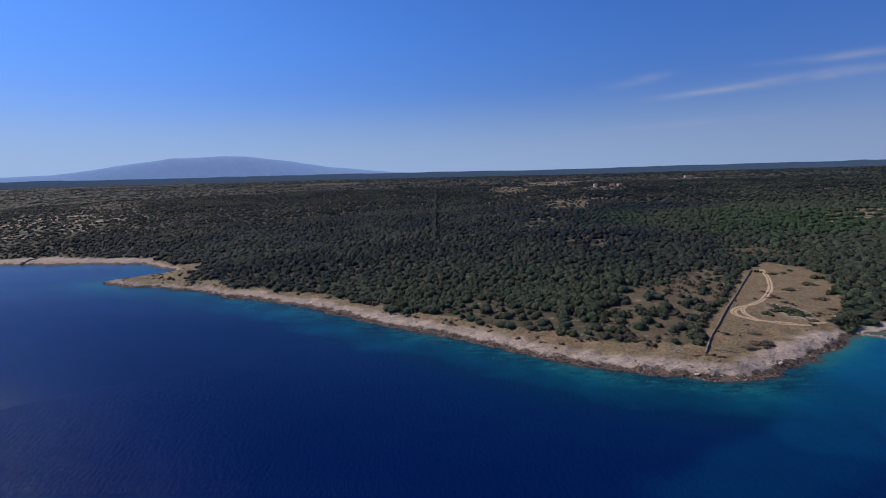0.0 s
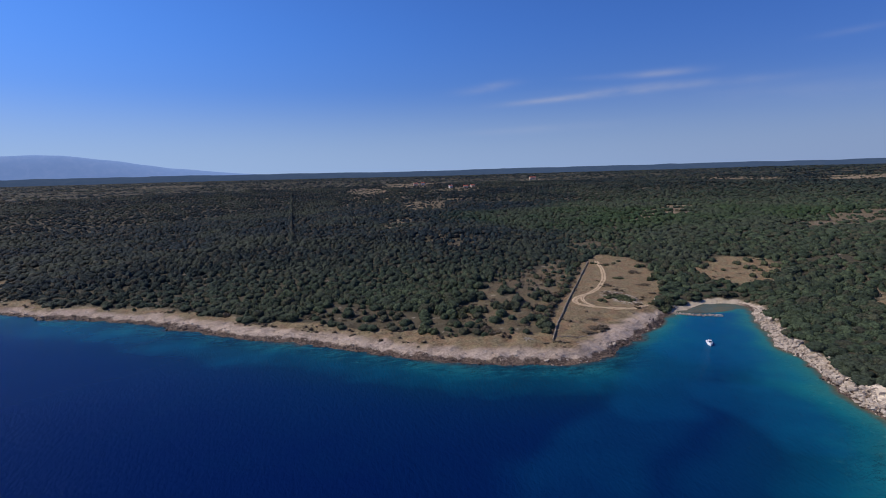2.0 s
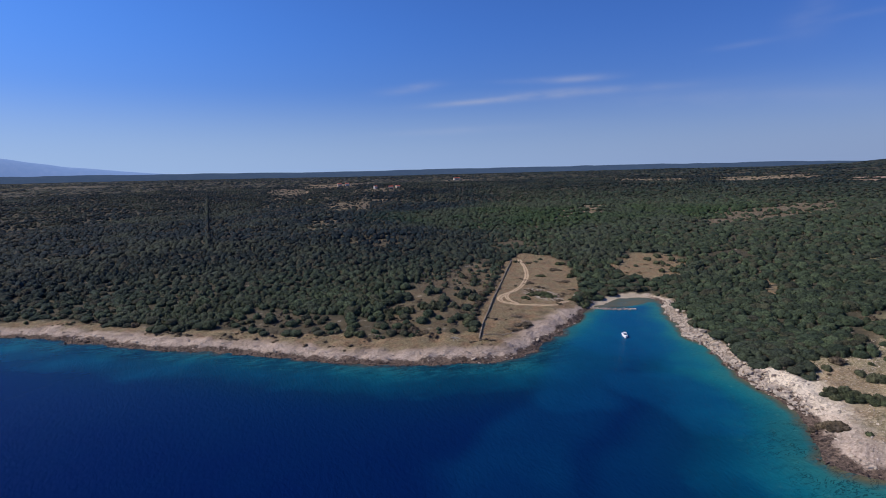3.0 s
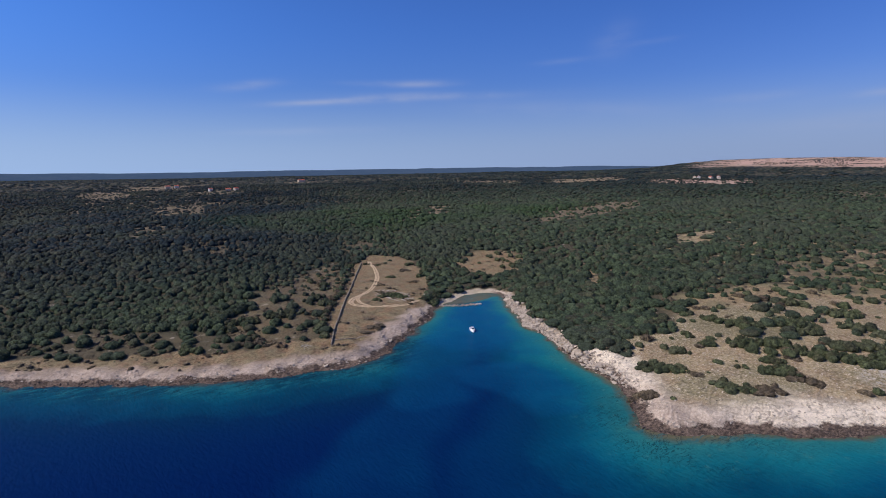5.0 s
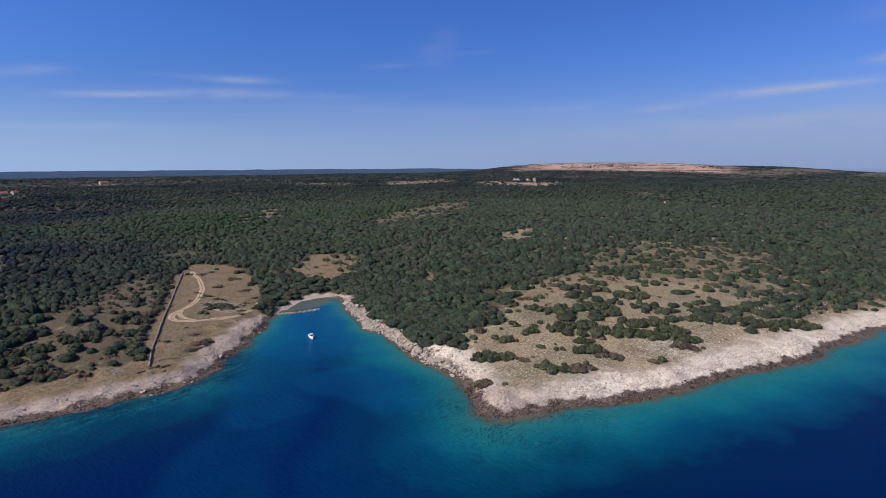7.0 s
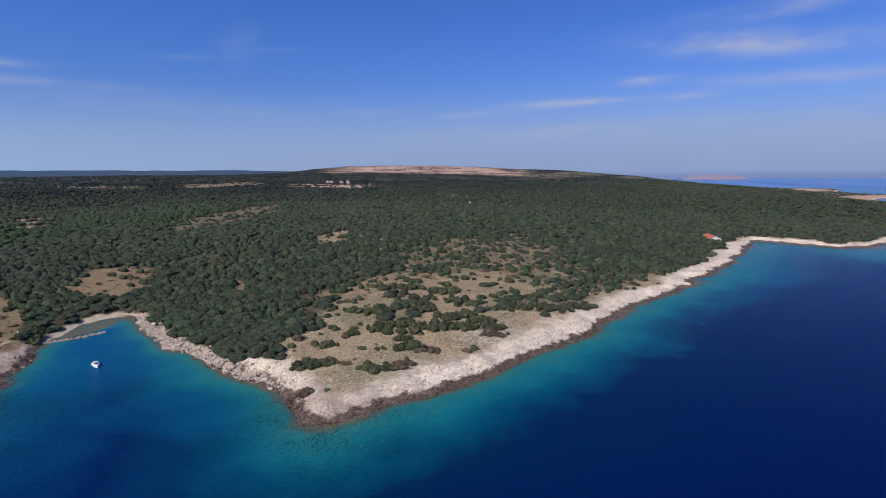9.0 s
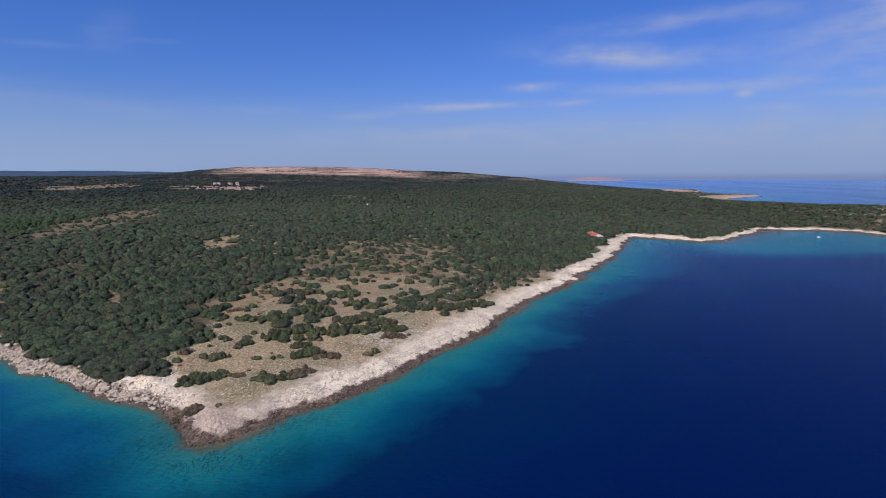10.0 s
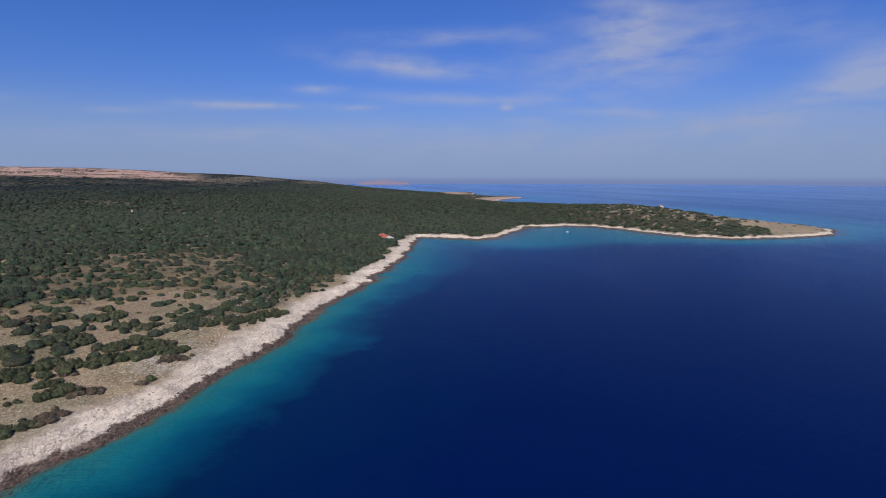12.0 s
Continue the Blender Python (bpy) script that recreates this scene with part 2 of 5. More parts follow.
def sea_material():
    m, n = material("clear sea water over rock and sand")
    at = n("NewGeometry", out=0)
    off = n.read("offshore")
    sand = n.read("sand")
    reef = n.read("reef")
    patch = n.noise(at, 0.03, 4.0, 0.6)
    ledge = n.noise(n("Mapping", Vector=n.warp(at, 0.08, 9.0), Rotation=(0, 0, radians(28)), Scale=(0.22, 0.9, 1.0)), 0.5, 5.0, 0.7)
    rocks = n.noise(at, 0.28, 7.0, 0.7)
    depth = n.math("ADD", off, n.math("MULTIPLY", n.math("SUBTRACT", patch, 0.5), n.math("MULTIPLY_ADD", off, 0.9, 6.0)))
    ramp = n.tree.nodes.new("ShaderNodeValToRGB")
    n.tree.links.new(n.math("DIVIDE", depth, 120.0, clamp=True), ramp.inputs[0])
    stops = [(0.0, (0.125, 0.112, 0.060)), (0.010, (0.075, 0.105, 0.075)), (0.028, (0.022, 0.155, 0.155)), (0.09, (0.006, 0.138, 0.172)), (0.20, (0.001, 0.068, 0.128)), (0.36, (0.0003, 0.014, 0.064)), (1.0, (0.0002, 0.0082, 0.062))]
    for (place, color), el in zip(stops, [ramp.color_ramp.elements[0], *(ramp.color_ramp.elements.new(0.5) for _ in stops[2:]), ramp.color_ramp.elements[-1]]):
        el.position, el.color = place, rgb(*color)
    bed = ramp.outputs[0]
    shelf = n.ramp(off, 24.0, 4.0)
    dark = n.math("MULTIPLY", n.math("MULTIPLY", n.ramp(ledge, 0.52, 0.60), n.ramp(rocks, 0.36, 0.55)), n.math("MULTIPLY", n.ramp(off, 24.0, 3.0), reef))
    weedy = n.math("MULTIPLY", n.math("MULTIPLY", reef, n.ramp(off, 70.0, 8.0)), n.ramp(patch, 0.3, 0.65, 0.5, 0.95))
    bed = n.mix(weedy, bed, rgb(0.001, 0.024, 0.050))
    slabs = n.math("MULTIPLY", n.math("MULTIPLY", n.ramp(ledge, 0.50, 0.40), n.ramp(off, 22.0, 4.0)), n.math("MULTIPLY", n.read("ledges"), 0.7))
    bed = n.mix(slabs, bed, rgb(0.010, 0.105, 0.125))
    bed = n.mix(n.math("MAXIMUM", n.math("MULTIPLY", dark, 0.85), n.math("MULTIPLY", n.math("MULTIPLY", n.ramp(n.noise(at, 0.45, 6.0, 0.7), 0.50, 0.62), n.ramp(patch, 0.38, 0.6)), n.math("MULTIPLY", n.math("MULTIPLY", shelf, reef), 0.6))), bed, rgb(0.002, 0.022, 0.034))
    bed = n.mix(n.math("MULTIPLY", n.math("MULTIPLY", n.ramp(rocks, 0.56, 0.74), shelf), 0.65), bed, rgb(0.06, 0.19, 0.17))
    clear = n.math("MULTIPLY", sand, n.ramp(n.noise(at, 0.05, 4.0, 0.55), 0.30, 0.60, 0.72, 1.0))
    along_strata = n("Mapping", Vector=n.warp(at, 0.1, 7.0), Rotation=(0, 0, radians(24)), Scale=(0.26, 0.72, 1.0))
    gap = n.math("ABSOLUTE", n.math("SUBTRACT", n.noise(along_strata, 0.75, 3.0, 0.6), 0.5))
    joints = n.math("MULTIPLY", n.math("MULTIPLY", n.ramp(gap, 0.030, 0.010), n.ramp(n.noise(at, 0.07, 3.0), 0.40, 0.55)), n.math("MULTIPLY", n.ramp(off, 22.0, 4.0), n.read("ledges")))
    bed = n.mix(n.math("MULTIPLY", joints, 0.66), bed, rgb(0.003, 0.014, 0.022))
    bed = n.mix(n.math("MULTIPLY", clear, n.ramp(off, 3.0, 14.0)), bed, rgb(0.0016, 0.066, 0.160))
    bed = n.mix(n.read("weed"), bed, rgb(0.006, 0.012, 0.022))
    ripple = n.noise(n("Mapping", Vector=at, Rotation=(0, 0, radians(40)), Scale=(1.0, 0.45, 1.0)), 0.75, 6.0, 0.66)
    swell = n.noise(at, 0.09, 3.0)
    calm = n.ramp(n.noise(n("Mapping", Vector=at, Rotation=(0, 0, radians(25)), Scale=(0.0011, 0.006, 1.0)), 1.0, 3.0), 0.4, 0.65, 0.14, 0.20)
    streaks = n.noise(n("Mapping", Vector=n.warp(at, 0.0016, 160.0), Rotation=(0, 0, radians(-32)), Scale=(0.0009, 0.0042, 1.0)), 1.0, 5.0, 0.66)
    waves = n("Bump", Height=n.math("MULTIPLY_ADD", swell, 0.8, ripple), Strength=0.8, Distance=0.6)
    gloss = n.math("MULTIPLY", n.math("POWER", n("Fresnel", IOR=1.333), 1.45), n.ramp(streaks, 0.34, 0.68, 0.95, 1.13), clamp=True)
    n("OutputMaterial", Surface=n("MixShader", i0=gloss, i1=n("BsdfDiffuse", Color=bed, Normal=waves), i2=n("BsdfGlossy", Color=rgb(0.72, 0.86, 1.0), Roughness=calm, Normal=waves)))
    return m


def leaf_material(name, deep, light, dry):
    m, n = material(name)
    at = n("NewGeometry", out=0)
    each = n("NewGeometry", out=8)
    color = n.mix(each, rgb(*deep), rgb(*light))
    # distance haze and backlit darkness of the far woods, put into leaf colour
    color = n.mix(n.read("haze_tint"), color, n.mix(each, rgb(0.006, 0.014, 0.021), rgb(0.016, 0.028, 0.039)))
    color = n.mix(n.math("MULTIPLY", n.ramp(n.math("FRACT", n.math("MULTIPLY", each, 7.3)), 0.72, 0.8), 0.55), color, rgb(0.062, 0.052, 0.037))
    color = n.mix(n.math("MULTIPLY", n.read("lush"), 0.6), color, n.mix(each, rgb(0.022, 0.046, 0.016), rgb(0.042, 0.076, 0.030)))
    color = n.mix(n.ramp(n.noise(at, 0.012, 4.0, 0.6), 0.42, 0.66, 0.0, 0.75), color, rgb(*dry))
    # tufts of leaves: noise mottles the colour paler and darker
    tuft = n.noise(at, 1.05, 5.0, 0.7)
    color = n.tint(color, n.mix(n.ramp(tuft, 0.36, 0.64), rgb(0.58, 0.58, 0.58), rgb(1.55, 1.52, 1.45)))
    color = n.tint(color, n.mix(n.ramp(n.noise(at, 0.14, 3.0, 0.6), 0.35, 0.65), rgb(0.80, 0.80, 0.82), rgb(1.22, 1.20, 1.15)))
    normal = n("Bump", Height=n.noise(at, 1.6, 6.0, 0.75), Strength=0.9, Distance=0.7)
    leaf = n("BsdfPrincipled", Base_Color=color, Roughness=0.8, Specular_IOR_Level=0.12, Normal=normal)
    n("OutputMaterial", Surface=n("MixShader", i0=0.12, i1=leaf, i2=n("BsdfTranslucent", Color=n.tint(color, rgb(1.5, 1.6, 0.9)))))
    return m


# Far hills: aerial haze is painted as colour, and most of it glows.
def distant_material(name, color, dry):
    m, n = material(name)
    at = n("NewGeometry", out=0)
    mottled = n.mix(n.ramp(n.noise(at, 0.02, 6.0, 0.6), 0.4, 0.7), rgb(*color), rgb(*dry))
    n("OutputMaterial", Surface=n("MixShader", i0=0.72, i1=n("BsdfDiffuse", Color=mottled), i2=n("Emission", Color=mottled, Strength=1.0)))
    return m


GROUND, SEA = ground_material(), sea_material()
HOLM_OAK = leaf_material("evergreen oak leaves, hazed far off", (0.027, 0.041, 0.027), (0.061, 0.083, 0.049), (0.049, 0.059, 0.043))
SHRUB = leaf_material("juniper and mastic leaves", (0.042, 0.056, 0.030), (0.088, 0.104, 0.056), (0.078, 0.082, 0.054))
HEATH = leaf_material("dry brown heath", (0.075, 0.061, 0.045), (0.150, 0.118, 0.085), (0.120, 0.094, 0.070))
BARK = plain("grey bark", (0.13, 0.11, 0.09), 0.95)
PALE_STONE = plain("sun-bleached limestone", (0.68, 0.57, 0.455), 0.95, vary=0.4, scale=1.2)
STONE = plain("weathered limestone", (0.48, 0.395, 0.32), 0.95, vary=0.45, scale=1.2)
WET_STONE = plain("dark wet shore rock", (0.085, 0.060, 0.050), 0.8, vary=0.6, scale=0.8)
WALL_STONE = plain("grey field stones", (0.37, 0.295, 0.22), 0.95, vary=0.5, scale=1.0)
DIRT = plain("trodden pale dirt", (0.52, 0.38, 0.24), 0.95, vary=0.3, scale=0.4)
# these three colours already hold the haze of distance
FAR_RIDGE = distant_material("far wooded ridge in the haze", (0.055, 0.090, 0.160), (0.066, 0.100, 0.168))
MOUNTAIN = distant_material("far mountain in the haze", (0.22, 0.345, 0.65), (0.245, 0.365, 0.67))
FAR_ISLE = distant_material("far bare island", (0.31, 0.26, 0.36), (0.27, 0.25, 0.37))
GELCOAT = plain("white boat gelcoat", (0.82, 0.83, 0.84), 0.25, vary=0.05, specular=0.5)
DARK_GLASS = plain("dark tinted glass", (0.02, 0.03, 0.04), 0.08, specular=0.6)
TEAK = plain("grey deck", (0.42, 0.40, 0.37), 0.6)
STEEL = plain("steel", (0.6, 0.6, 0.62), 0.3, 1.0)
RUBBER = plain("black motor cover", (0.03, 0.03, 0.035), 0.4)
PLASTER = plain("white plaster", (0.66, 0.62, 0.57), 0.9, vary=0.12, scale=0.4)
OCHRE_WALL = plain("ochre plaster", (0.60, 0.50, 0.38), 0.9, vary=0.15, scale=0.4)
RED_TILES = plain("red roof tiles", (0.52, 0.13, 0.08), 0.85, vary=0.35, scale=0.8)
GREY_WOOD = plain("bleached driftwood", (0.36, 0.32, 0.27), 0.9, vary=0.2)
SHUTTER = plain("dark window", (0.05, 0.05, 0.055), 0.4)
CONCRETE = plain("pale concrete", (0.52, 0.49, 0.44), 0.9, vary=0.25, scale=0.8)

# ---- the plan of the land: coast, heights, clearings ----
NORTH_BAY = [(-5400, 900), (-1500, 640), (-800, 566), (-495, 550), (-459, 544), (-425, 540), (-361, 534), (-330, 533), (-311, 520), (-291, 500), (-274, 489),
             (-265, 475), (-265, 467), (-273, 454), (-285, 446), (-301, 442), (-309, 438)]
WEST_SHORE = [(-307, 433), (-290, 420), (-259, 408), (-227, 398), (-199, 386), (-169, 366), (-143, 353), (-118, 338), (-96, 323), (-75, 308), (-55, 292),
              (-37, 277), (-21, 266), (-6, 256), (8, 246), (24, 233), (43, 219), (54, 211), (66, 205), (73, 202), (81, 200), (89, 198), (99, 195), (109, 194),
              (121, 197), (132, 205), (144, 213), (157, 223), (173, 236), (188, 247)]
COVE = [(191, 250), (198, 254), (206, 259), (220, 264), (230, 262), (237, 255), (236, 246), (231, 238), (225, 228), (212, 208), (200, 190), (195, 178), (191, 169),
        (189, 160), (182, 147), (175, 136), (171, 124), (166, 112), (158, 103), (151, 95), (145, 87), (145, 80), (150, 76)]
EAST_SHORE = [(156, 70), (164, 63), (171, 55), (180, 49), (190, 42), (199, 36), (207, 30), (223, 20), (239, 11), (254, 2), (270, -8), (289, -13), (299, -19), (322, -30),
              (342, -41), (373, -60), (393, -71), (441, -97), (515, -130), (606, -166), (652, -183)]
FAR_BAY = [(646, -202), (625, -217), (606, -246), (615, -266), (640, -298), (684, -338), (730, -380), (728, -441), (706, -476), (665, -493), (607, -498), (561, -508),
           (512, -547), (502, -592), (500, -650), (501, -690), (513, -732), (550, -778), (600, -800), (680, -806), (780, -816), (900, -828), (1050, -826), (1180, -760), (1300, -660),
           (1400, -640), (1560, -700), (1640, -790), (1690, -862), (1735, -872), (1800, -800), (1980, -780), (2190, -880), (2280, -840), (2420, -660), (3200, -560), (5400, -700)]
COAST = np.array(NORTH_BAY + WEST_SHORE + COVE + EAST_SHORE + FAR_BAY + [(5400, 5400), (-5400, 5400)], float)
# skyline: compass bearing from the open water, and how high the far ridges stand there (degrees)
SKY_BEARING = [-60, -41, -12, 0, 11, 22, 41, 53, 59, 62, 65, 70, 75, 79, 83, 87.5, 93, 99, 104, 109, 116, 130, 180]
SKY_RISE = [0.05, 0.05, 0.05, 0.0, -0.08, -0.1, -0.1, -0.12, 0.05, 0.40, 0.62, 0.68, 0.60, 0.42, 0.18, 0.0, -0.5, -1.0, -1.5, -2.0, -2.3, -3, -3]


# how high the land may stand towards the far bay (degrees over the eye's level plane)
LOW_BEARING = [94, 97.4, 100.3, 105.7, 109.3, 111.6, 113.6, 117.2, 121.3, 124.7, 127.4, 130.6, 134.7, 139.0, 141.7, 150]
LOW_RISE = [-0.52, -0.88, -1.25, -1.66, -2.10, -2.45, -2.72, -2.85, -2.97, -2.9, -2.82, -3.05, -3.6, -4.1, -4.35, -5.0]


def value_noise(x, y, scale, seed=0):
    """Smooth noise from -1 to 1, with cells of that many metres."""
    u, v = np.asarray(x) / scale + 37.7 * seed, np.asarray(y) / scale - 91.3 * seed
    i, j = np.floor(u).astype(np.int64), np.floor(v).astype(np.int64)
    a, b = u - i, v - j
    a, b = a * a * (3 - 2 * a), b * b * (3 - 2 * b)

    def lattice(p, q):
        h = (p * 374761393 + q * 668265263 + seed * 974711) & 0xFFFFFFFF
        h = ((h ^ (h >> 13)) * 1274126177) & 0xFFFFFFFF
        return ((h ^ (h >> 16)) & 0xFFFF) / 32767.5 - 1

    return (lattice(i, j) * (1 - a) + lattice(i + 1, j) * a) * (1 - b) + (lattice(i, j + 1) * (1 - a) + lattice(i + 1, j + 1) * a) * b


def smooth(a, b, x):
    t = np.clip((x - a) / (b - a), 0, 1)
    return t * t * (3 - 2 * t)


def shore_distance(x, y):
    """Metres to the coast: positive on land, negative at sea. The shore line is frayed by noise."""
    x, y = np.asarray(x, float).ravel(), np.asarray(y, float).ravel()
    r = np.hypot(x, y)
    fray = np.clip(r / 300, 0.5, 3)
    wx = x + fray * (2.4 * value_noise(x, y, 14, 1) + 1.7 * value_noise(x, y, 4.5, 2))
    wy = y + fray * (2.4 * value_noise(x, y, 14, 3) + 1.7 * value_noise(x, y, 4.5, 4))
    best = np.full(x.size, 1e12)
    inside = np.zeros(x.size, bool)
    for (ax, ay), (bx, by) in zip(COAST, np.roll(COAST, -1, 0)):
        ex, ey = bx - ax, by - ay
        t = np.clip(((wx - ax) * ex + (wy - ay) * ey) / (ex * ex + ey * ey), 0, 1)
        best = np.minimum(best, (wx - ax - t * ex) ** 2 + (wy - ay - t * ey) ** 2)
        if ey:
            inside ^= ((ay > wy) != (by > wy)) & (wx < (wy - ay) / ey * ex + ax)
    return np.where(inside, 1, -1) * np.sqrt(best)


def height(x, y, d=None):
    """The ground's height over the sea."""
    x, y = np.asarray(x, float).ravel(), np.asarray(y, float).ravel()
    d = shore_distance(x, y) if d is None else d
    r, bearing = np.hypot(x, y), np.degrees(np.arctan2(x, y))
    land = np.maximum(d, 0)
    z = 80 * (1 - np.exp(-land / 1000)) + 2.4 * smooth(0, 12, land) + 1.6 * smooth(0, 6, land) * smooth(105, 122, y) * (1 - smooth(232, 246, y)) * (x > 160) * (1 - smooth(260, 330, x))
    z += smooth(20, 120, land) * (1.6 * value_noise(x, y, 70, 5) + 4 * value_noise(x, y, 260, 6) * smooth(250, 700, land))
    rocky = smooth(0, 5, land) * (1 - smooth(22, 45, land))
    tame = 1 - 0.55 * (x > 150) * (1 - smooth(90, 125, y))
    z += rocky * tame * (0.7 * value_noise(x, y, 6, 7) + 0.5 * value_noise(x, y, 3.0, 8))
    z += 9 * smooth(12, 90, land) * smooth(560, 660, x) * smooth(420, 560, -y) * (1 - smooth(1150, 1400, x))
    ridge = 80 + np.minimum(r, 4000) * np.tan(np.radians(np.interp(bearing, SKY_BEARING, SKY_RISE))) - 0.25 * np.maximum(r - 4000, 0)
    reach = smooth(1100, 3900, r) * smooth(0, 300, land)
    z += (ridge - z) * reach
    low = 80 + r * np.tan(np.radians(np.interp(bearing, LOW_BEARING, LOW_RISE))) - 4.0
    z = np.where((bearing > 96) & (bearing < 148) & (r > 650), np.minimum(z, np.maximum(low, 1.2 + 2.6 * smooth(0, 25, land))), z)
    return np.where(d > 0, z, np.maximum(0.22 * d, -6))


# clearings in the woods: x, y, half width, half depth, turn (degrees), how much of the wood is missing there
CLEARINGS = [(297, 320, 21, 25, 40, 1.0), (306, 226, 8, 6, 0, 1.0), (480, 240, 10, 20, 60, 0.9), (605, 448, 100, 22, -8, 0.6), (470, 608, 24, 9, -42, 1.0),
             (1185, 555, 80, 26, -60, 0.8), (1120, 640, 40, 14, -40, 0.7), (1140, 880, 110, 30, -38, 0.9), (960, 1060, 120, 26, -60, 0.75), (-640, 830, 210, 120, -20, 0.15), (-780, 1190, 60, 60, 30, 0.45),
             (-560, 640, 120, 45, -10, 0.35), (125, 1300, 40, 110, 0, 0.6), (240, 1420, 80, 40, 0, 0.6), (300, 1150, 60, 26, 0, 0.6), (170, 830, 34, 22, 10, 0.6), (102, 645, 18, 8, 10, 0.7), (130, 505, 30, 9, 0, 0.5), (-480, 2000, 120, 40, 0, 0.45), (240, 452, 36, 10, -20, 0.5),
             (548, -728, 65, 55, -30, 0.97), (800, -765, 260, 55, -3, 0.93), (600, -630, 125, 75, 40, 0.3), (1590, -740, 170, 90, -52, 0.98), (2700, 60, 900, 120, -8, 0.5), (2900, -250, 700, 90, -8, 0.5), (2190, -785, 100, 40, 0, 0.97), (690, -600, 120, 90, 0, 0.1), (430, 330, 90, 30, 20, 0.25), (640, 1500, 60, 20, 0, 0.7), (290, 1530, 110, 22, 0, 0.8),
             (1010, 250, 50, 16, -60, 0.5), (520, 110, 170, 60, -20, 0.14), (420, 60, 90, 50, 0, 0.62), (315, 88, 75, 34, -50, 0.80), (440, 118, 60, 16, -20, 0.58), (700, 60, 160, 70, -10, 0.1), (112, 288, 85, 25, 56, 0.56), (150, 325, 60, 12, 56, 0.6), (418, 594, 60, 5, 16, 0.75), (40, 268, 60, 15, -42, 0.45), (980, -840, 200, 60, -25, 0.93), (1060, -800, 60, 30, 20, 0.9)]
FIELD = [(99, 219), (199, 372), (224, 392), (240, 374), (241, 355), (228, 318), (208, 287), (188, 264), (184, 246), (147, 208), (120, 193)]
HEADLAND = [(140, 83), (172, 124), (190, 120), (204, 133), (222, 124), (246, 134), (262, 118), (300, 112), (330, 85), (375, 30), (420, -60), (330, -60), (140, 60)]


def in_polygon(points, x, y):
    inside = np.zeros(np.shape(x), bool)
    for (ax, ay), (bx, by) in zip(points, points[1:] + points[:1]):
        if ay != by:
            inside ^= ((ay > y) != (by > y)) & (x < (y - ay) / (by - ay) * (bx - ax) + ax)
    return inside


def beach_width(x, y):
    """How far the bare limestone reaches inland."""
    w = 12.0 + 3 * value_noise(x, y, 40, 11) - 4.5 * smooth(-190, -250, x)
    w = np.where((x < 110) & (x > -320), np.maximum(w - 4.0, 6.5), w)              # narrow rock below the western grass
    w = np.where((x < -320) & (y > 500), 19 + 8 * value_noise(x, y, 50, 23), w)          # broad bare slope across the north bay
    w = np.where((x > 185) & (x < 250) & (y > 120) & (y < 290), np.where(y > 244, 4.2, 5.0), w)             # inside the cove
    w = np.where((x > 145) & (x < 400) & (y < 90) & (y > -110), 14 + 5 * value_noise(x, y, 30, 12), w)
    w = np.where((x > 132) & (x < 186) & (y > 200) & (y < 262), 14 + 4 * value_noise(x, y, 18, 20) - 8 * smooth(236, 252, y), w)   # rocky slope under the field
    w = np.where((x > 400) & (y < 0), 14.0 + 4 * value_noise(x, y, 40, 22), w)
    return np.where((x > 480) & (y < -240), 9.0, w)


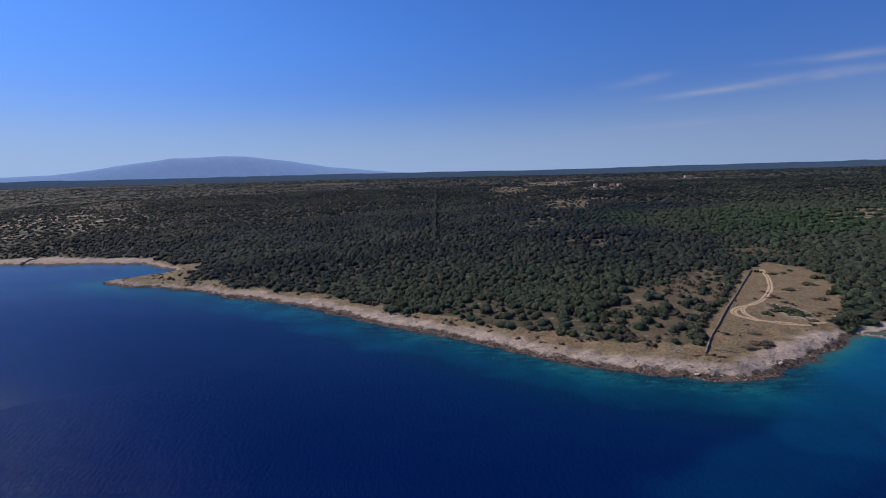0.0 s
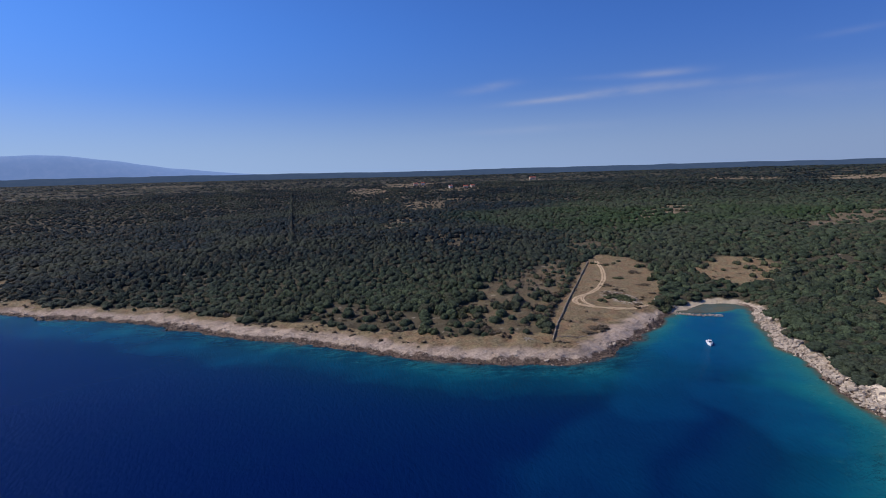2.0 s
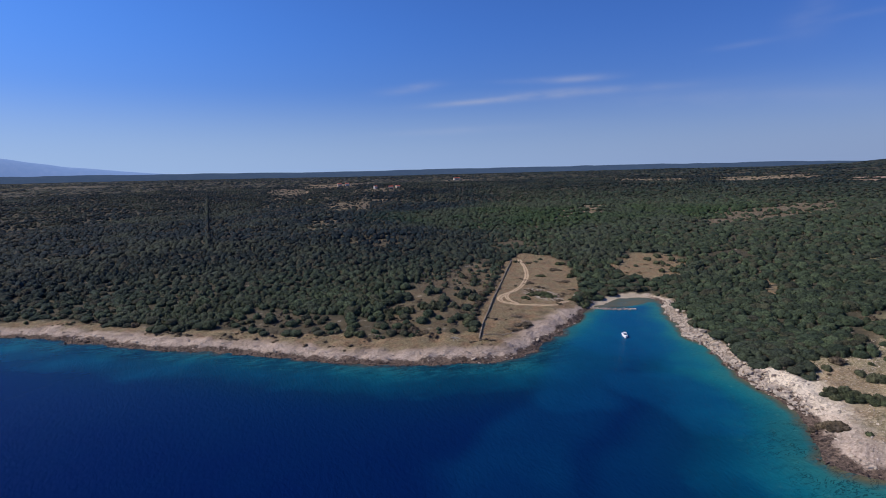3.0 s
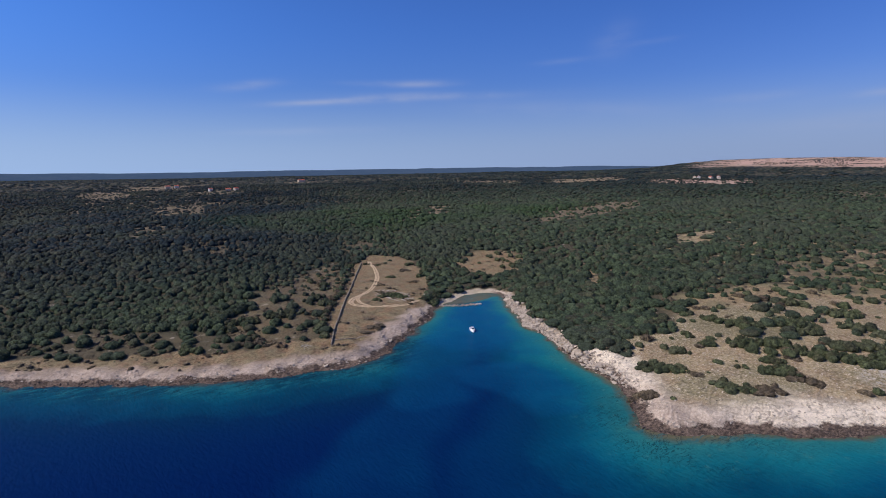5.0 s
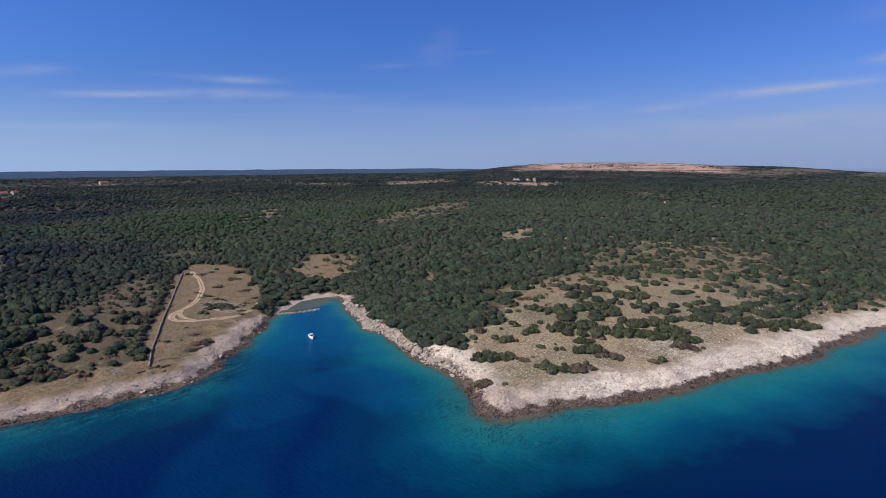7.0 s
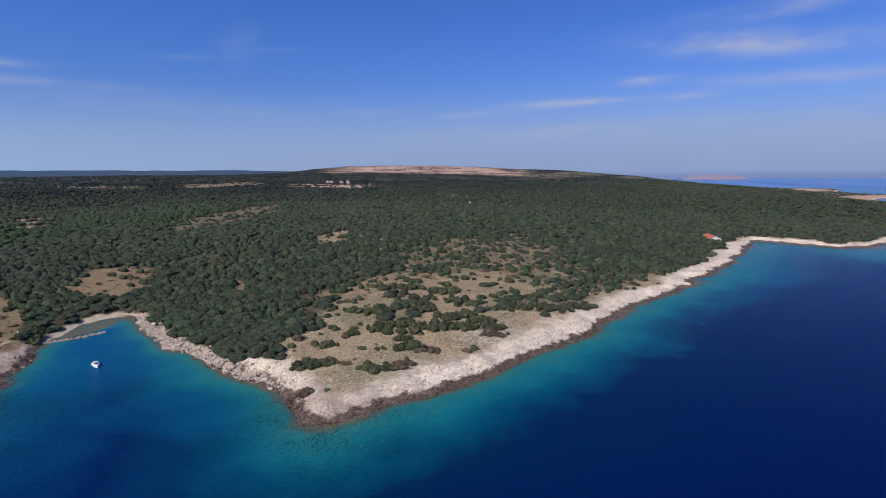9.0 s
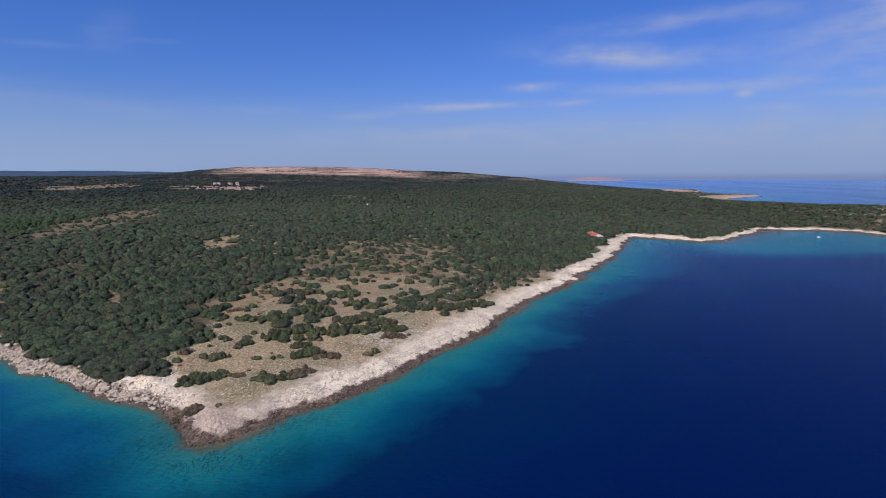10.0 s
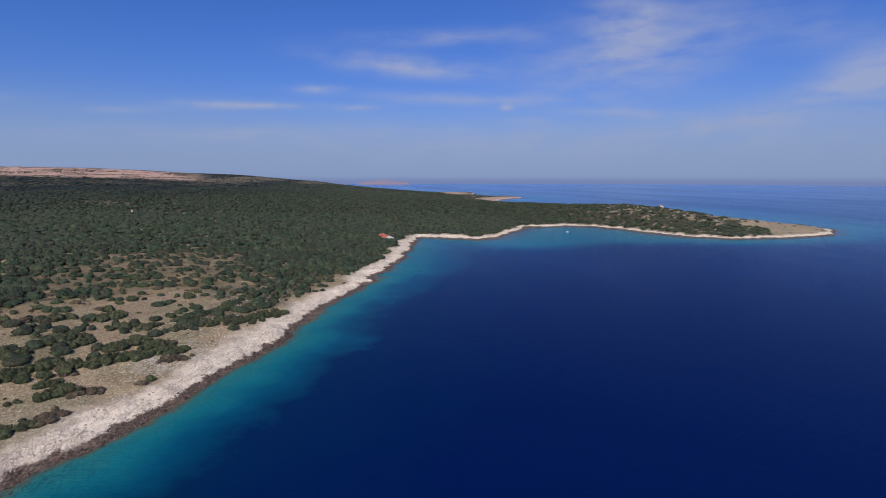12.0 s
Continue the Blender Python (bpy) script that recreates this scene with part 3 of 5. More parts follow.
def openness(x, y, d):
    """0 in the closed wood, 1 on open ground."""
    wx, wy = x + 7 * value_noise(x, y, 22, 13), y + 7 * value_noise(x, y, 22, 14)
    gone = np.zeros(np.shape(x))
    for cx, cy, a, b, turn, much in CLEARINGS:
        c, s = math.cos(radians(turn)), math.sin(radians(turn))
        far = math.hypot(cx, cy)
        for reach in (0, 0.5, 1):        # open glades run on down the slope towards the sea
            ox, oy = cx * (1 - reach * min(0.08 * far, 130) / far), cy * (1 - reach * min(0.08 * far, 130) / far)
            u, v = ((wx - ox) * c + (wy - oy) * s) / a, (-(wx - ox) * s + (wy - oy) * c) / b
            gone = np.maximum(gone, much * (1 - smooth(0.75, 1.25, np.sqrt(u * u + v * v))))
    # bare stony specks where the wood is thin
    specks = smooth(0.56, 0.78, value_noise(x, y, 8, 18) + 0.75 * value_noise(x, y, 3.5, 19))
    thin = np.maximum(1 - smooth(0.7, 1.2, np.hypot((x - 560) / 330, (y - 120) / 190)), 1 - smooth(0.7, 1.2, np.hypot((x - 150) / 110, (y - 960) / 320)))
    thin = np.maximum(thin, 1 - smooth(0.7, 1.2, np.hypot((x + 720) / 215, (y - 840) / 235)))
    thin = np.maximum(thin, 0.95 * (1 - smooth(0.7, 1.2, np.hypot((x - 720) / 260, (y + 650) / 170))))
    north = 1 - smooth(0.7, 1.2, np.hypot((x + 720) / 215, (y - 840) / 235))
    specks = np.maximum(specks, 0.8 * north * smooth(0.34, 0.6, value_noise(x, y, 11, 18) + 0.75 * value_noise(x, y, 5, 19)))
    south = 1 - smooth(0.7, 1.2, np.hypot((x - 760) / 260, (y + 680) / 130))
    specks = np.maximum(specks, south * smooth(0.18, 0.45, value_noise(x, y, 13, 18) + 0.75 * value_noise(x, y, 6, 19)))
    gone = np.maximum(gone, 0.97 * specks * np.maximum(thin, south))
    gone = np.where(in_polygon(FIELD, x + 0.15 * (wx - x), y + 0.15 * (wy - y)), 0.97, gone)
    head = in_polygon(HEADLAND, wx, wy)
    gone = np.where(head, np.maximum(gone, 0.97 - 0.5 * smooth(35, 110, d) - 0.55 * smooth(255, 330, x) * smooth(14, 34, d)), gone)
    # grassy strip behind the rocks
    strip = beach_width(x, y) + np.where((x < 110) & (x > -320), 11 + 7 * smooth(-60, 60, x) + 24 * smooth(-215, -245, x) * (y < 470) + 8 * value_noise(x, y, 26, 15), np.where((x > 175) & (y > 95) & (x < 300), 1.0, 5.0))
    gone = np.maximum(gone, 1 - smooth(0.85, 1.15, d / strip))
    bearing, r = np.degrees(np.arctan2(x, y)), np.hypot(x, y)
    bearing = bearing + 1.5 * value_noise(x, y, 200, 17)
    bald = smooth(62, 66, bearing) * (1 - smooth(80, 86, bearing)) * smooth(1900, 2500, r + 300 * value_noise(x, y, 300, 16))
    return np.maximum(gone, 0.95 * bald), bald


def mesh_from(name, verts, faces, mat, smooth_shaded=False):
    """A mesh from arrays: verts (n, 3), faces (m, 3) or (m, 4)."""
    me = bpy.data.meshes.new(name)
    k = faces.shape[1]
    me.vertices.add(len(verts))
    me.vertices.foreach_set("co", np.ascontiguousarray(verts, np.float32).ravel())
    me.loops.add(faces.size)
    me.loops.foreach_set("vertex_index", np.ascontiguousarray(faces, np.int32).ravel())
    me.polygons.add(len(faces))
    me.polygons.foreach_set("loop_start", np.arange(0, faces.size, k, dtype=np.int32))
    me.polygons.foreach_set("use_smooth", np.full(len(faces), smooth_shaded))
    me.update(calc_edges=True)
    me.materials.append(mat)
    return me


def attribute(me, name, values):
    me.attributes.new(name, "FLOAT", "POINT").data.foreach_set("value", np.ascontiguousarray(values, np.float32))


def fan(bearings, radii):
    """A sheet in rings round the open water: points, and its quads."""
    b, r = np.meshgrid(np.radians(bearings), radii)
    x, y = (r * np.sin(b)).ravel(), (r * np.cos(b)).ravel()
    k = np.arange(len(radii) * len(bearings)).reshape(len(radii), len(bearings))
    return x, y, np.stack([k[:-1, :-1], k[:-1, 1:], k[1:, 1:], k[1:, :-1]], -1).reshape(-1, 4)


def compact(keep, quads, *columns):
    quads = quads[keep]
    used, again = np.unique(quads, return_inverse=True)
    return again.reshape(-1, 4), [c[used] for c in columns]


def spaced(first, last, ratio):
    return np.geomspace(first, last, int(math.log(last / first) / math.log(ratio)) + 2)


# ---- ground and sea ----
x, y, quads = fan(np.concatenate([np.arange(-84, -46, 1.0), np.arange(-46, 152, 0.36), np.arange(152, 176, 1.0)]), np.concatenate([spaced(140, 520, 1.0052)[:-1], spaced(520, 4950, 1.013)]))
d = shore_distance(x, y)
quads, (x, y, d) = compact((d[quads] > -5).any(1), quads, x, y, d)
z = height(x, y, d)
gone, bald = openness(x, y, d)
me = mesh_from("ground", np.stack([x, y, z], 1), quads, GROUND, True)
attribute(me, "shore", d)
attribute(me, "beach", beach_width(x, y))
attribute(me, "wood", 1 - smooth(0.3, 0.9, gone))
attribute(me, "red", np.maximum(bald, 0.8 * (1 - smooth(0.7, 1.3, np.hypot((x - 1170) / 120, (y - 555) / 120))) + 0.55 * smooth(600, 760, x) * smooth(560, 680, -y)))
attribute(me, "stony", np.where(in_polygon(HEADLAND, x, y), 0.6 + 0.5 * (1 - smooth(0.6, 1.4, np.hypot((x - 241) / 18, (y - 42) / 14))), 0.15 + 0.55 * smooth(430, 620, np.hypot(x, y)) * smooth(-400, -100, x)) * (1 - 0.8 * in_polygon(FIELD, x, y))
          + 0.9 * (1 - smooth(0.6, 1.3, np.hypot((x - 174) / 13, (y - 277) / 19))) + 0.9 * (1 - smooth(0.8, 1.2, np.hypot((x + 620) / 320, (y - 830) / 280))))
# west shore darkened for its backlit slopes, cove side toned down as well
attribute(me, "dim_stone", (0.85 + 0.15 * smooth(-60, -220, x)) * (1 - smooth(150, 185, x)) + 0.65 * smooth(150, 185, x) * smooth(125, 160, y))
attribute(me, "rusty", 0.95 * (1 - smooth(-20, 40, (x - 160) * 0.4 - (y - 150))))
attribute(me, "sandy", (1 - smooth(0.8, 1.15, np.hypot((x - 213) / 27, (y - 258) / 13))) * (1 - smooth(3.6, 5.2, d)))
tagged(new("ground", me), "dry limestone coast with pale rocks, yellow grass and soil", "ground", kind="structure")

x, y, quads = fan(np.concatenate([np.arange(-180, -50, 5.0), np.arange(-50, 160, 0.5), np.arange(160, 180.1, 5.0)]),
                  np.concatenate([[0.01, 40, 80, 110], spaced(130, 900, 1.01)[:-1], spaced(900, 4990, 1.03)]))
d = shore_distance(x, y)
quads, (x, y, d) = compact((d[quads] < 12).any(1), quads, x, y, d)
me = mesh_from("sea", np.stack([x, y, 0 * x], 1), quads, SEA, True)
lagoon = 1 - smooth(0.75, 1.2, np.hypot((x - 214) / 22, (y - 253) / 11))
steep = (1.25 - 0.20 * smooth(110, 170, x) - 0.12 * smooth(260, 480, x)) * (1 - 0.5 * np.exp(-np.hypot((x - 128) / 40, (y - 72) / 34) ** 2))        # how fast the bed falls away
steep *= 1 - 0.36 * smooth(300, 450, x)
steep *= 1 - 0.75 * smooth(430, 560, x) * smooth(-170, -290, y)
attribute(me, "offshore", -d * steep * (1 - 0.97 * lagoon))
attribute(me, "reef", (1.0 - 0.85 * smooth(130, 170, x)) * (1 - 0.8 * np.exp(-np.hypot((x - 143) / 34, (y - 78) / 27) ** 2)))
attribute(me, "ledges", np.maximum(1.0 - 0.75 * smooth(130, 170, x), 0.75 * (1 - smooth(0.6, 1.3, np.hypot((x - 146) / 40, (y - 82) / 34)))))
# pale sand between the weed beds: ends of a stretch, half width, how bare
wx, wy = x + 9 * value_noise(x, y, 38, 21) + 3 * value_noise(x, y, 12, 24), y + 9 * value_noise(x, y, 38, 25) + 3 * value_noise(x, y, 12, 26)
bare = np.zeros(len(x))
for ax, ay, bx, by, wide, much in [(220, 240, 190, 215, 26, 0.85), (190, 215, 165, 195, 24, 0.66), (160, 190, 105, 150, 17, 0.38), (105, 150, 62, 112, 17, 0.22), (62, 112, 20, 60, 22, 0.12),
                                   (142, 150, 134, 118, 13, 0.46), (134, 118, 90, 80, 20, 0.18), (185, 190, 172, 160, 10, 0.26)]:
    t = np.clip(((wx - ax) * (bx - ax) + (wy - ay) * (by - ay)) / ((bx - ax) ** 2 + (by - ay) ** 2), 0, 1)
    bare = np.maximum(bare, much * (1 - smooth(0.62, 1.35, np.hypot(wx - ax - t * (bx - ax), wy - ay - t * (by - ay)) / wide)))
attribute(me, "sand", bare)
attribute(me, "weed", 0.4 * (1 - smooth(0.6, 1.2, np.hypot(((x - 205) * 0.9 - (y - 244.6) * 0.42) / 7.5, ((x - 205) * 0.42 + (y - 244.6) * 0.9) / 3.0))))
tagged(new("sea", me), "calm deep blue sea, turquoise over the shallows", "sea", kind="structure")


def ridge(name, bearings, rises, near, far, mat, label):
    """A far range of hills, as deep as it is drawn: foot, crest, and foot again."""
    b = np.linspace(bearings[0], bearings[-1], 160)
    e = np.interp(b, bearings, rises)
    rows = []
    for s in np.linspace(0, 1, 9):
        r = near + (far - near) * s
        up = 80 + r * np.tan(np.radians(e))
        up = up + 6 * value_noise(b * 60, b * 0 + 900 * s, 90, 31) * s
        rows.append(np.stack([r * np.sin(np.radians(b)), r * np.cos(np.radians(b)), -5 + (up + 5) * math.sin(s * math.pi * 0.56) ** 0.8], 1))
    k = np.arange(9 * 160).reshape(9, 160)
    q = np.stack([k[:-1, :-1], k[:-1, 1:], k[1:, 1:], k[1:, :-1]], -1).reshape(-1, 4)
    return tagged(new(name, mesh_from(name, np.concatenate(rows), q, mat, True)), label, "hills", kind="structure")


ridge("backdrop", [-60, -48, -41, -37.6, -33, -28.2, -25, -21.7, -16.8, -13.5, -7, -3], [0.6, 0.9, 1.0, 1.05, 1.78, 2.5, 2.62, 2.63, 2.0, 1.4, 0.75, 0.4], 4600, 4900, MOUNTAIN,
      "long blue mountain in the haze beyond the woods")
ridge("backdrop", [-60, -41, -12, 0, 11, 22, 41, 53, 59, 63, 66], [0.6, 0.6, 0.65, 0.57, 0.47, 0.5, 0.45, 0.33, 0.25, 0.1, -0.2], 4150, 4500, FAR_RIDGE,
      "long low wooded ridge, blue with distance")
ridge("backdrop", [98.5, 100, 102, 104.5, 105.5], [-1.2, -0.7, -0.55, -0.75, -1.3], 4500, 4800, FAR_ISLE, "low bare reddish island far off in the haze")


# ---- plants ----
def lumps(rng, rings, around, leaves, leaf, tall=0.85, rough=0.30, knobs=11):
    """A crown about one metre in half width: a dome that swells into uneven knobs, with sprigs of leaves standing out of it. Points and triangles."""
    tops = rng.normal(size=(knobs, 3))
    tops[:, 2] = np.abs(tops[:, 2]) * 0.8
    tops /= np.linalg.norm(tops, axis=1)[:, None]
    swell = rng.uniform(0.5, 1.0, knobs)

    def skin(way):
        near = np.clip(way @ tops.T, -1, 1)
        out = 1 - 0.55 * rough + rough * (swell * np.exp(-(np.arccos(near) / 0.42) ** 2)).max(1)
        p = way * out[:, None] * [1, 1, tall]
        p[:, 2] = np.maximum(p[:, 2] + 0.22 * tall, 0.0)
        return p

    ways = []
    for i in range(rings):
        e = -0.28 + (1.57 + 0.28) * i / rings
        a = (np.arange(around) + 0.5 * (i % 2) + rng.uniform(-0.28, 0.28, around)) * 2 * math.pi / around
        e = e + rng.uniform(-0.3, 0.3, around) * 1.5 / rings * (i > 0)
        ways.append(np.stack([np.cos(e) * np.cos(a), np.cos(e) * np.sin(a), np.sin(e) * np.ones(around)], 1))
    verts = [skin(np.concatenate(ways)), np.array([[0, 0, tall * (1.2 + 0.1 * rng.uniform(-1, 1))]])]
    k = np.arange(rings * around).reshape(rings, around)
    a, b, c, d = k[:-1], np.roll(k[:-1], -1, 1), np.roll(k[1:], -1, 1), k[1:]
    faces = [np.stack([a, b, c], -1).reshape(-1, 3), np.stack([a, c, d], -1).reshape(-1, 3), np.stack([k[-1], np.roll(k[-1], -1), np.full(around, rings * around)], 1)]
    if leaves:
        way = rng.normal(size=(leaves, 3))
        way[:, 2] = np.abs(way[:, 2]) * 0.9 - 0.1
        at = skin(way / np.linalg.norm(way, axis=1)[:, None]) * rng.uniform(0.96, 1.10, (leaves, 1))
        t = rng.normal(size=(leaves, 3, 3)) * leaf
        base = rings * around + 1
        verts.append((at[:, None] + t - t.mean(1, keepdims=True)).reshape(-1, 3))
        faces.append(np.arange(leaves * 3).reshape(-1, 3) + base)
    return np.concatenate(verts), np.concatenate(faces)


def scatter(protos, x, y, z, wide, tall, rng):
    """Crowns at all those places, joined: points and triangles."""
    verts, faces, base = [], [], 0
    pick, turn = rng.integers(len(protos), size=len(x)), rng.uniform(0, 2 * math.pi, len(x))
    for i, (v, f) in enumerate(protos):
        k = np.flatnonzero(pick == i)
        if not len(k):
            continue
        c, s = np.cos(turn[k])[:, None], np.sin(turn[k])[:, None]
        px = (v[:, 0] * c - v[:, 1] * s) * wide[k][:, None] + x[k][:, None]
        py = (v[:, 0] * s + v[:, 1] * c) * wide[k][:, None] + y[k][:, None]
        pz = v[:, 2] * tall[k][:, None] + z[k][:, None]
        verts.append(np.stack([px, py, pz], -1).reshape(-1, 3))
        faces.append((f[None] + (np.arange(len(k)) * len(v))[:, None, None]).reshape(-1, 3) + base)
        base += len(k) * len(v)
    return np.concatenate(verts), np.concatenate(faces)


rng = np.random.default_rng(5)
# how far out a belt of the wood reaches, the spacing of its trees, and the fineness of their crowns
BELTS = [(140, 330, 4.8, dict(rings=5, around=12, leaves=90, leaf=0.085, tall=0.80, knobs=18, rough=0.30)),
         (140, 340, 2.9, dict(rings=3, around=7, leaves=12, leaf=0.13, tall=0.7)),
         (330, 530, 4.4, dict(rings=4, around=8, leaves=16, leaf=0.12, tall=0.84, knobs=14, rough=0.34)),
         (530, 850, 4.9, dict(rings=3, around=6, leaves=4, leaf=0.16, tall=0.86, knobs=12, rough=0.34)),
         (850, 1500, 7.0, dict(rings=2, around=5, leaves=0, leaf=0.17, tall=0.85)),
         (1500, 2600, 15.0, dict(rings=2, around=5, leaves=0, leaf=0.2, tall=0.6)),
         (2600, 4100, 34.0, dict(rings=2, around=5, leaves=0, leaf=0.2, tall=0.5))]
all_v, all_f, soft, base = [], [], [], 0
for near, far, step, kind in BELTS:
    protos = [lumps(rng, **kind) for _ in range(9)]
    i, j = np.meshgrid(np.arange(-far, far, step), np.arange(-far, far, step))
    x, y = i.ravel() + rng.uniform(-0.7, 0.7, i.size) * step, j.ravel() + rng.uniform(-0.7, 0.7, i.size) * step
    r, bearing = np.hypot(x, y), np.degrees(np.arctan2(x, y))
    k = (r >= near) & (r < far) & (bearing > -46) & (bearing < 152)
    x, y, r = x[k], y[k], r[k]
    d = shore_distance(x, y)
    k = d > 3.5
    x, y, r, d = x[k], y[k], r[k], d[k]
    gone, bald = openness(x, y, d)
    thin = 0.02 + 0.08 * smooth(-0.1, 0.7, value_noise(x, y, 30, 41))
    k = rng.uniform(0, 1, len(x)) > np.maximum(gone, thin) ** 0.9
    k &= ~((gone > 0.9) & (r < 420))
    if step < 4:                       # undergrowth only inside the closed wood
        k &= gone < 0.15
    x, y, d, gone = x[k], y[k], d[k], gone[k]
    size = step * (0.34 + (0.66 if step < 7 else 0.46) * rng.uniform(0, 1, len(x)) ** 1.5) * (0.88 + 0.22 * smooth(0.45, 0.9, x / np.maximum(y, 1.0) + (y < 1))) * (1 - 0.3 * gone) * (1 - 0.55 * bald[k])
    tall = (3.3 + 0.8 * value_noise(x, y, 60, 42)) * rng.uniform(0.75, 1.2, len(x)) * (0.55 + 0.45 * np.minimum(size / (0.7 * step), 1.2)) * (0.72 + 0.28 * smooth(8, 50, d)) * (1.1 if near < 300 else 1.0) * (1 - 0.4 * gone) * (1 - 0.5 * bald[k]) * min(max(1.0, step / 7.5), 1.9)
    v, f = scatter(protos, x, y, height(x, y, d) - 0.15 - min(0.25 * max(step - 6, 0), 2.0), size, tall, rng)
    all_v.append(v)
    all_f.append(f + base)
    soft.append(np.full(len(v), 0.45 if near < 300 else 0.55 if near < 500 else 0.75))
    base += len(v)
# low scrub dotted over the bald hill
x, y = rng.uniform(1500, 4000, 26000), rng.uniform(200, 2200, 26000)
d = np.full(len(x), 900.0)
gone, bald = openness(x, y, d)
k = (bald > 0.5) & (np.hypot(x, y) < 4050) & (value_noise(x, y, 120, 45) + 0.6 * value_noise(x, y, 35, 46) > 0.25)
x, y = x[k], y[k]
v, f = scatter([lumps(rng, **BELTS[5][3]) for _ in range(3)], x, y, height(x, y) - 0.1, rng.uniform(2.0, 4.5, len(x)), rng.uniform(1.5, 2.8, len(x)), rng)
all_v.append(v)
all_f.append(f + base)
soft.append(np.full(len(v), 1.0))
base += len(v)
y = np.arange(545, 1310, 5.0)          # tall trees added in a row to draw a shadowed lane straight up the slope
x = -25 - 26 * (y - 540) / 760 + rng.normal(size=len(y)) * 0.8
v, f = scatter([lumps(rng, **BELTS[3][3]) for _ in range(3)], x, y, height(x, y) - 0.1, np.full(len(x), 1.9), rng.uniform(6.0, 8.0, len(x)), rng)
all_v.append(v)
all_f.append(f + base)
soft.append(np.full(len(v), 1.0))
all_v = np.concatenate(all_v)
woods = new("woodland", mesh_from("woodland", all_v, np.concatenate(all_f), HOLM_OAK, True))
# leaves scatter the light: the farther crowns shade softly, as whole masses
way = np.empty(len(all_v) * 3, np.float32)
woods.data.vertex_normals.foreach_get("vector", way)
way = way.reshape(-1, 3)
way[:, 2] += np.concatenate(soft)
woods.data.normals_split_custom_set_from_vertices(way / np.linalg.norm(way, axis=1)[:, None])
x, y = all_v[:, 0] + 30 * value_noise(all_v[:, 0], all_v[:, 1], 60, 43), all_v[:, 1]
green = 1 - smooth(0.7, 1.2, np.hypot(((x - 370) * 0.93 - (y - 560) * 0.37) / 240, ((x - 370) * 0.37 + (y - 560) * 0.93) / 95))
attribute(woods.data, "lush", green)
# where the leaf colour takes on haze: far western woods and high ground
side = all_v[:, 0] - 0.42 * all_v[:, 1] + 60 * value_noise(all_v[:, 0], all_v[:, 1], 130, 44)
attribute(woods.data, "haze_tint", np.maximum(0.95 * (1 - smooth(-30, 110, side)) * smooth(290, 520, np.hypot(all_v[:, 0], all_v[:, 1])), 0.85 * smooth(32, 56, all_v[:, 2])))
tagged(woods, "dense low evergreen oak wood and maquis covering the island", "trees", kind="stuff")


def part(name, bm, mat, parent, label=""):
    """Links a bmesh as one mesh object under a thing or a part."""
    me = bpy.data.meshes.new(name)
    bm.to_mesh(me)
    bm.free()
    me.materials.append(mat)
    ob = new(name, me)
    ob.parent = parent
    return tagged(ob, label) if label else ob


def ground_at(x, y):
    return float(height(np.array([x]), np.array([y]))[0])


def shrub(name, rng, mat, label, kind):
    """One shrub, about one metre in half width: a short forked trunk and a crown."""
    thing = new(name)
    tagged(thing, label, "shrub", "shrubs on the open ground")
    bm = bmesh.new()
    for i in range(4):
        a = i * 1.6 + rng.uniform(0, 0.6)
        limb = bmesh.ops.create_cone(bm, cap_ends=True, segments=5, radius1=0.05, radius2=0.02, depth=0.6)
        bmesh.ops.transform(bm, matrix=Matrix.Translation((0, 0, -0.05)) @ Matrix.Rotation(a, 4, "Z") @ Matrix.Rotation(0.15 + 0.5 * (i > 0), 4, "Y") @ Matrix.Translation((0, 0, 0.3)),
                            verts=limb["verts"])
    part("trunk", bm, BARK, thing)
    v, f = lumps(rng, **kind)
    crown = new("crown", mesh_from("crown", v, f, mat))
    crown.parent = thing
    return thing


FINE = dict(rings=6, around=15, leaves=220, leaf=0.075, tall=0.8, knobs=14)
SHRUBS = [shrub("shrub", rng, SHRUB, "dark green evergreen shrub on dry grass", FINE) for _ in range(4)]
BROWN = [shrub("shrub", rng, HEATH, "low brown half-dry shrub among pale rocks", dict(FINE, leaves=260, tall=0.7, rough=0.45)) for _ in range(2)]


def put_shrub(protos, x, y, wide, deep, tall, turn):
    m = Matrix.LocRotScale((x, y, ground_at(x, y) - 0.1), Euler((0, 0, radians(turn))), (wide, deep, tall / 0.95))
    ob = protos[rng.integers(len(protos))]
    if not ob.get("placed"):
        ob["placed"] = 1
        ob.matrix_basis = m
        return ob
    made = copy_thing(ob, Matrix())
    made.matrix_basis = m
    return made


CLUMPS = [lumps(rng, rings=5, around=11, leaves=110, leaf=0.10, tall=0.8) for _ in range(7)]


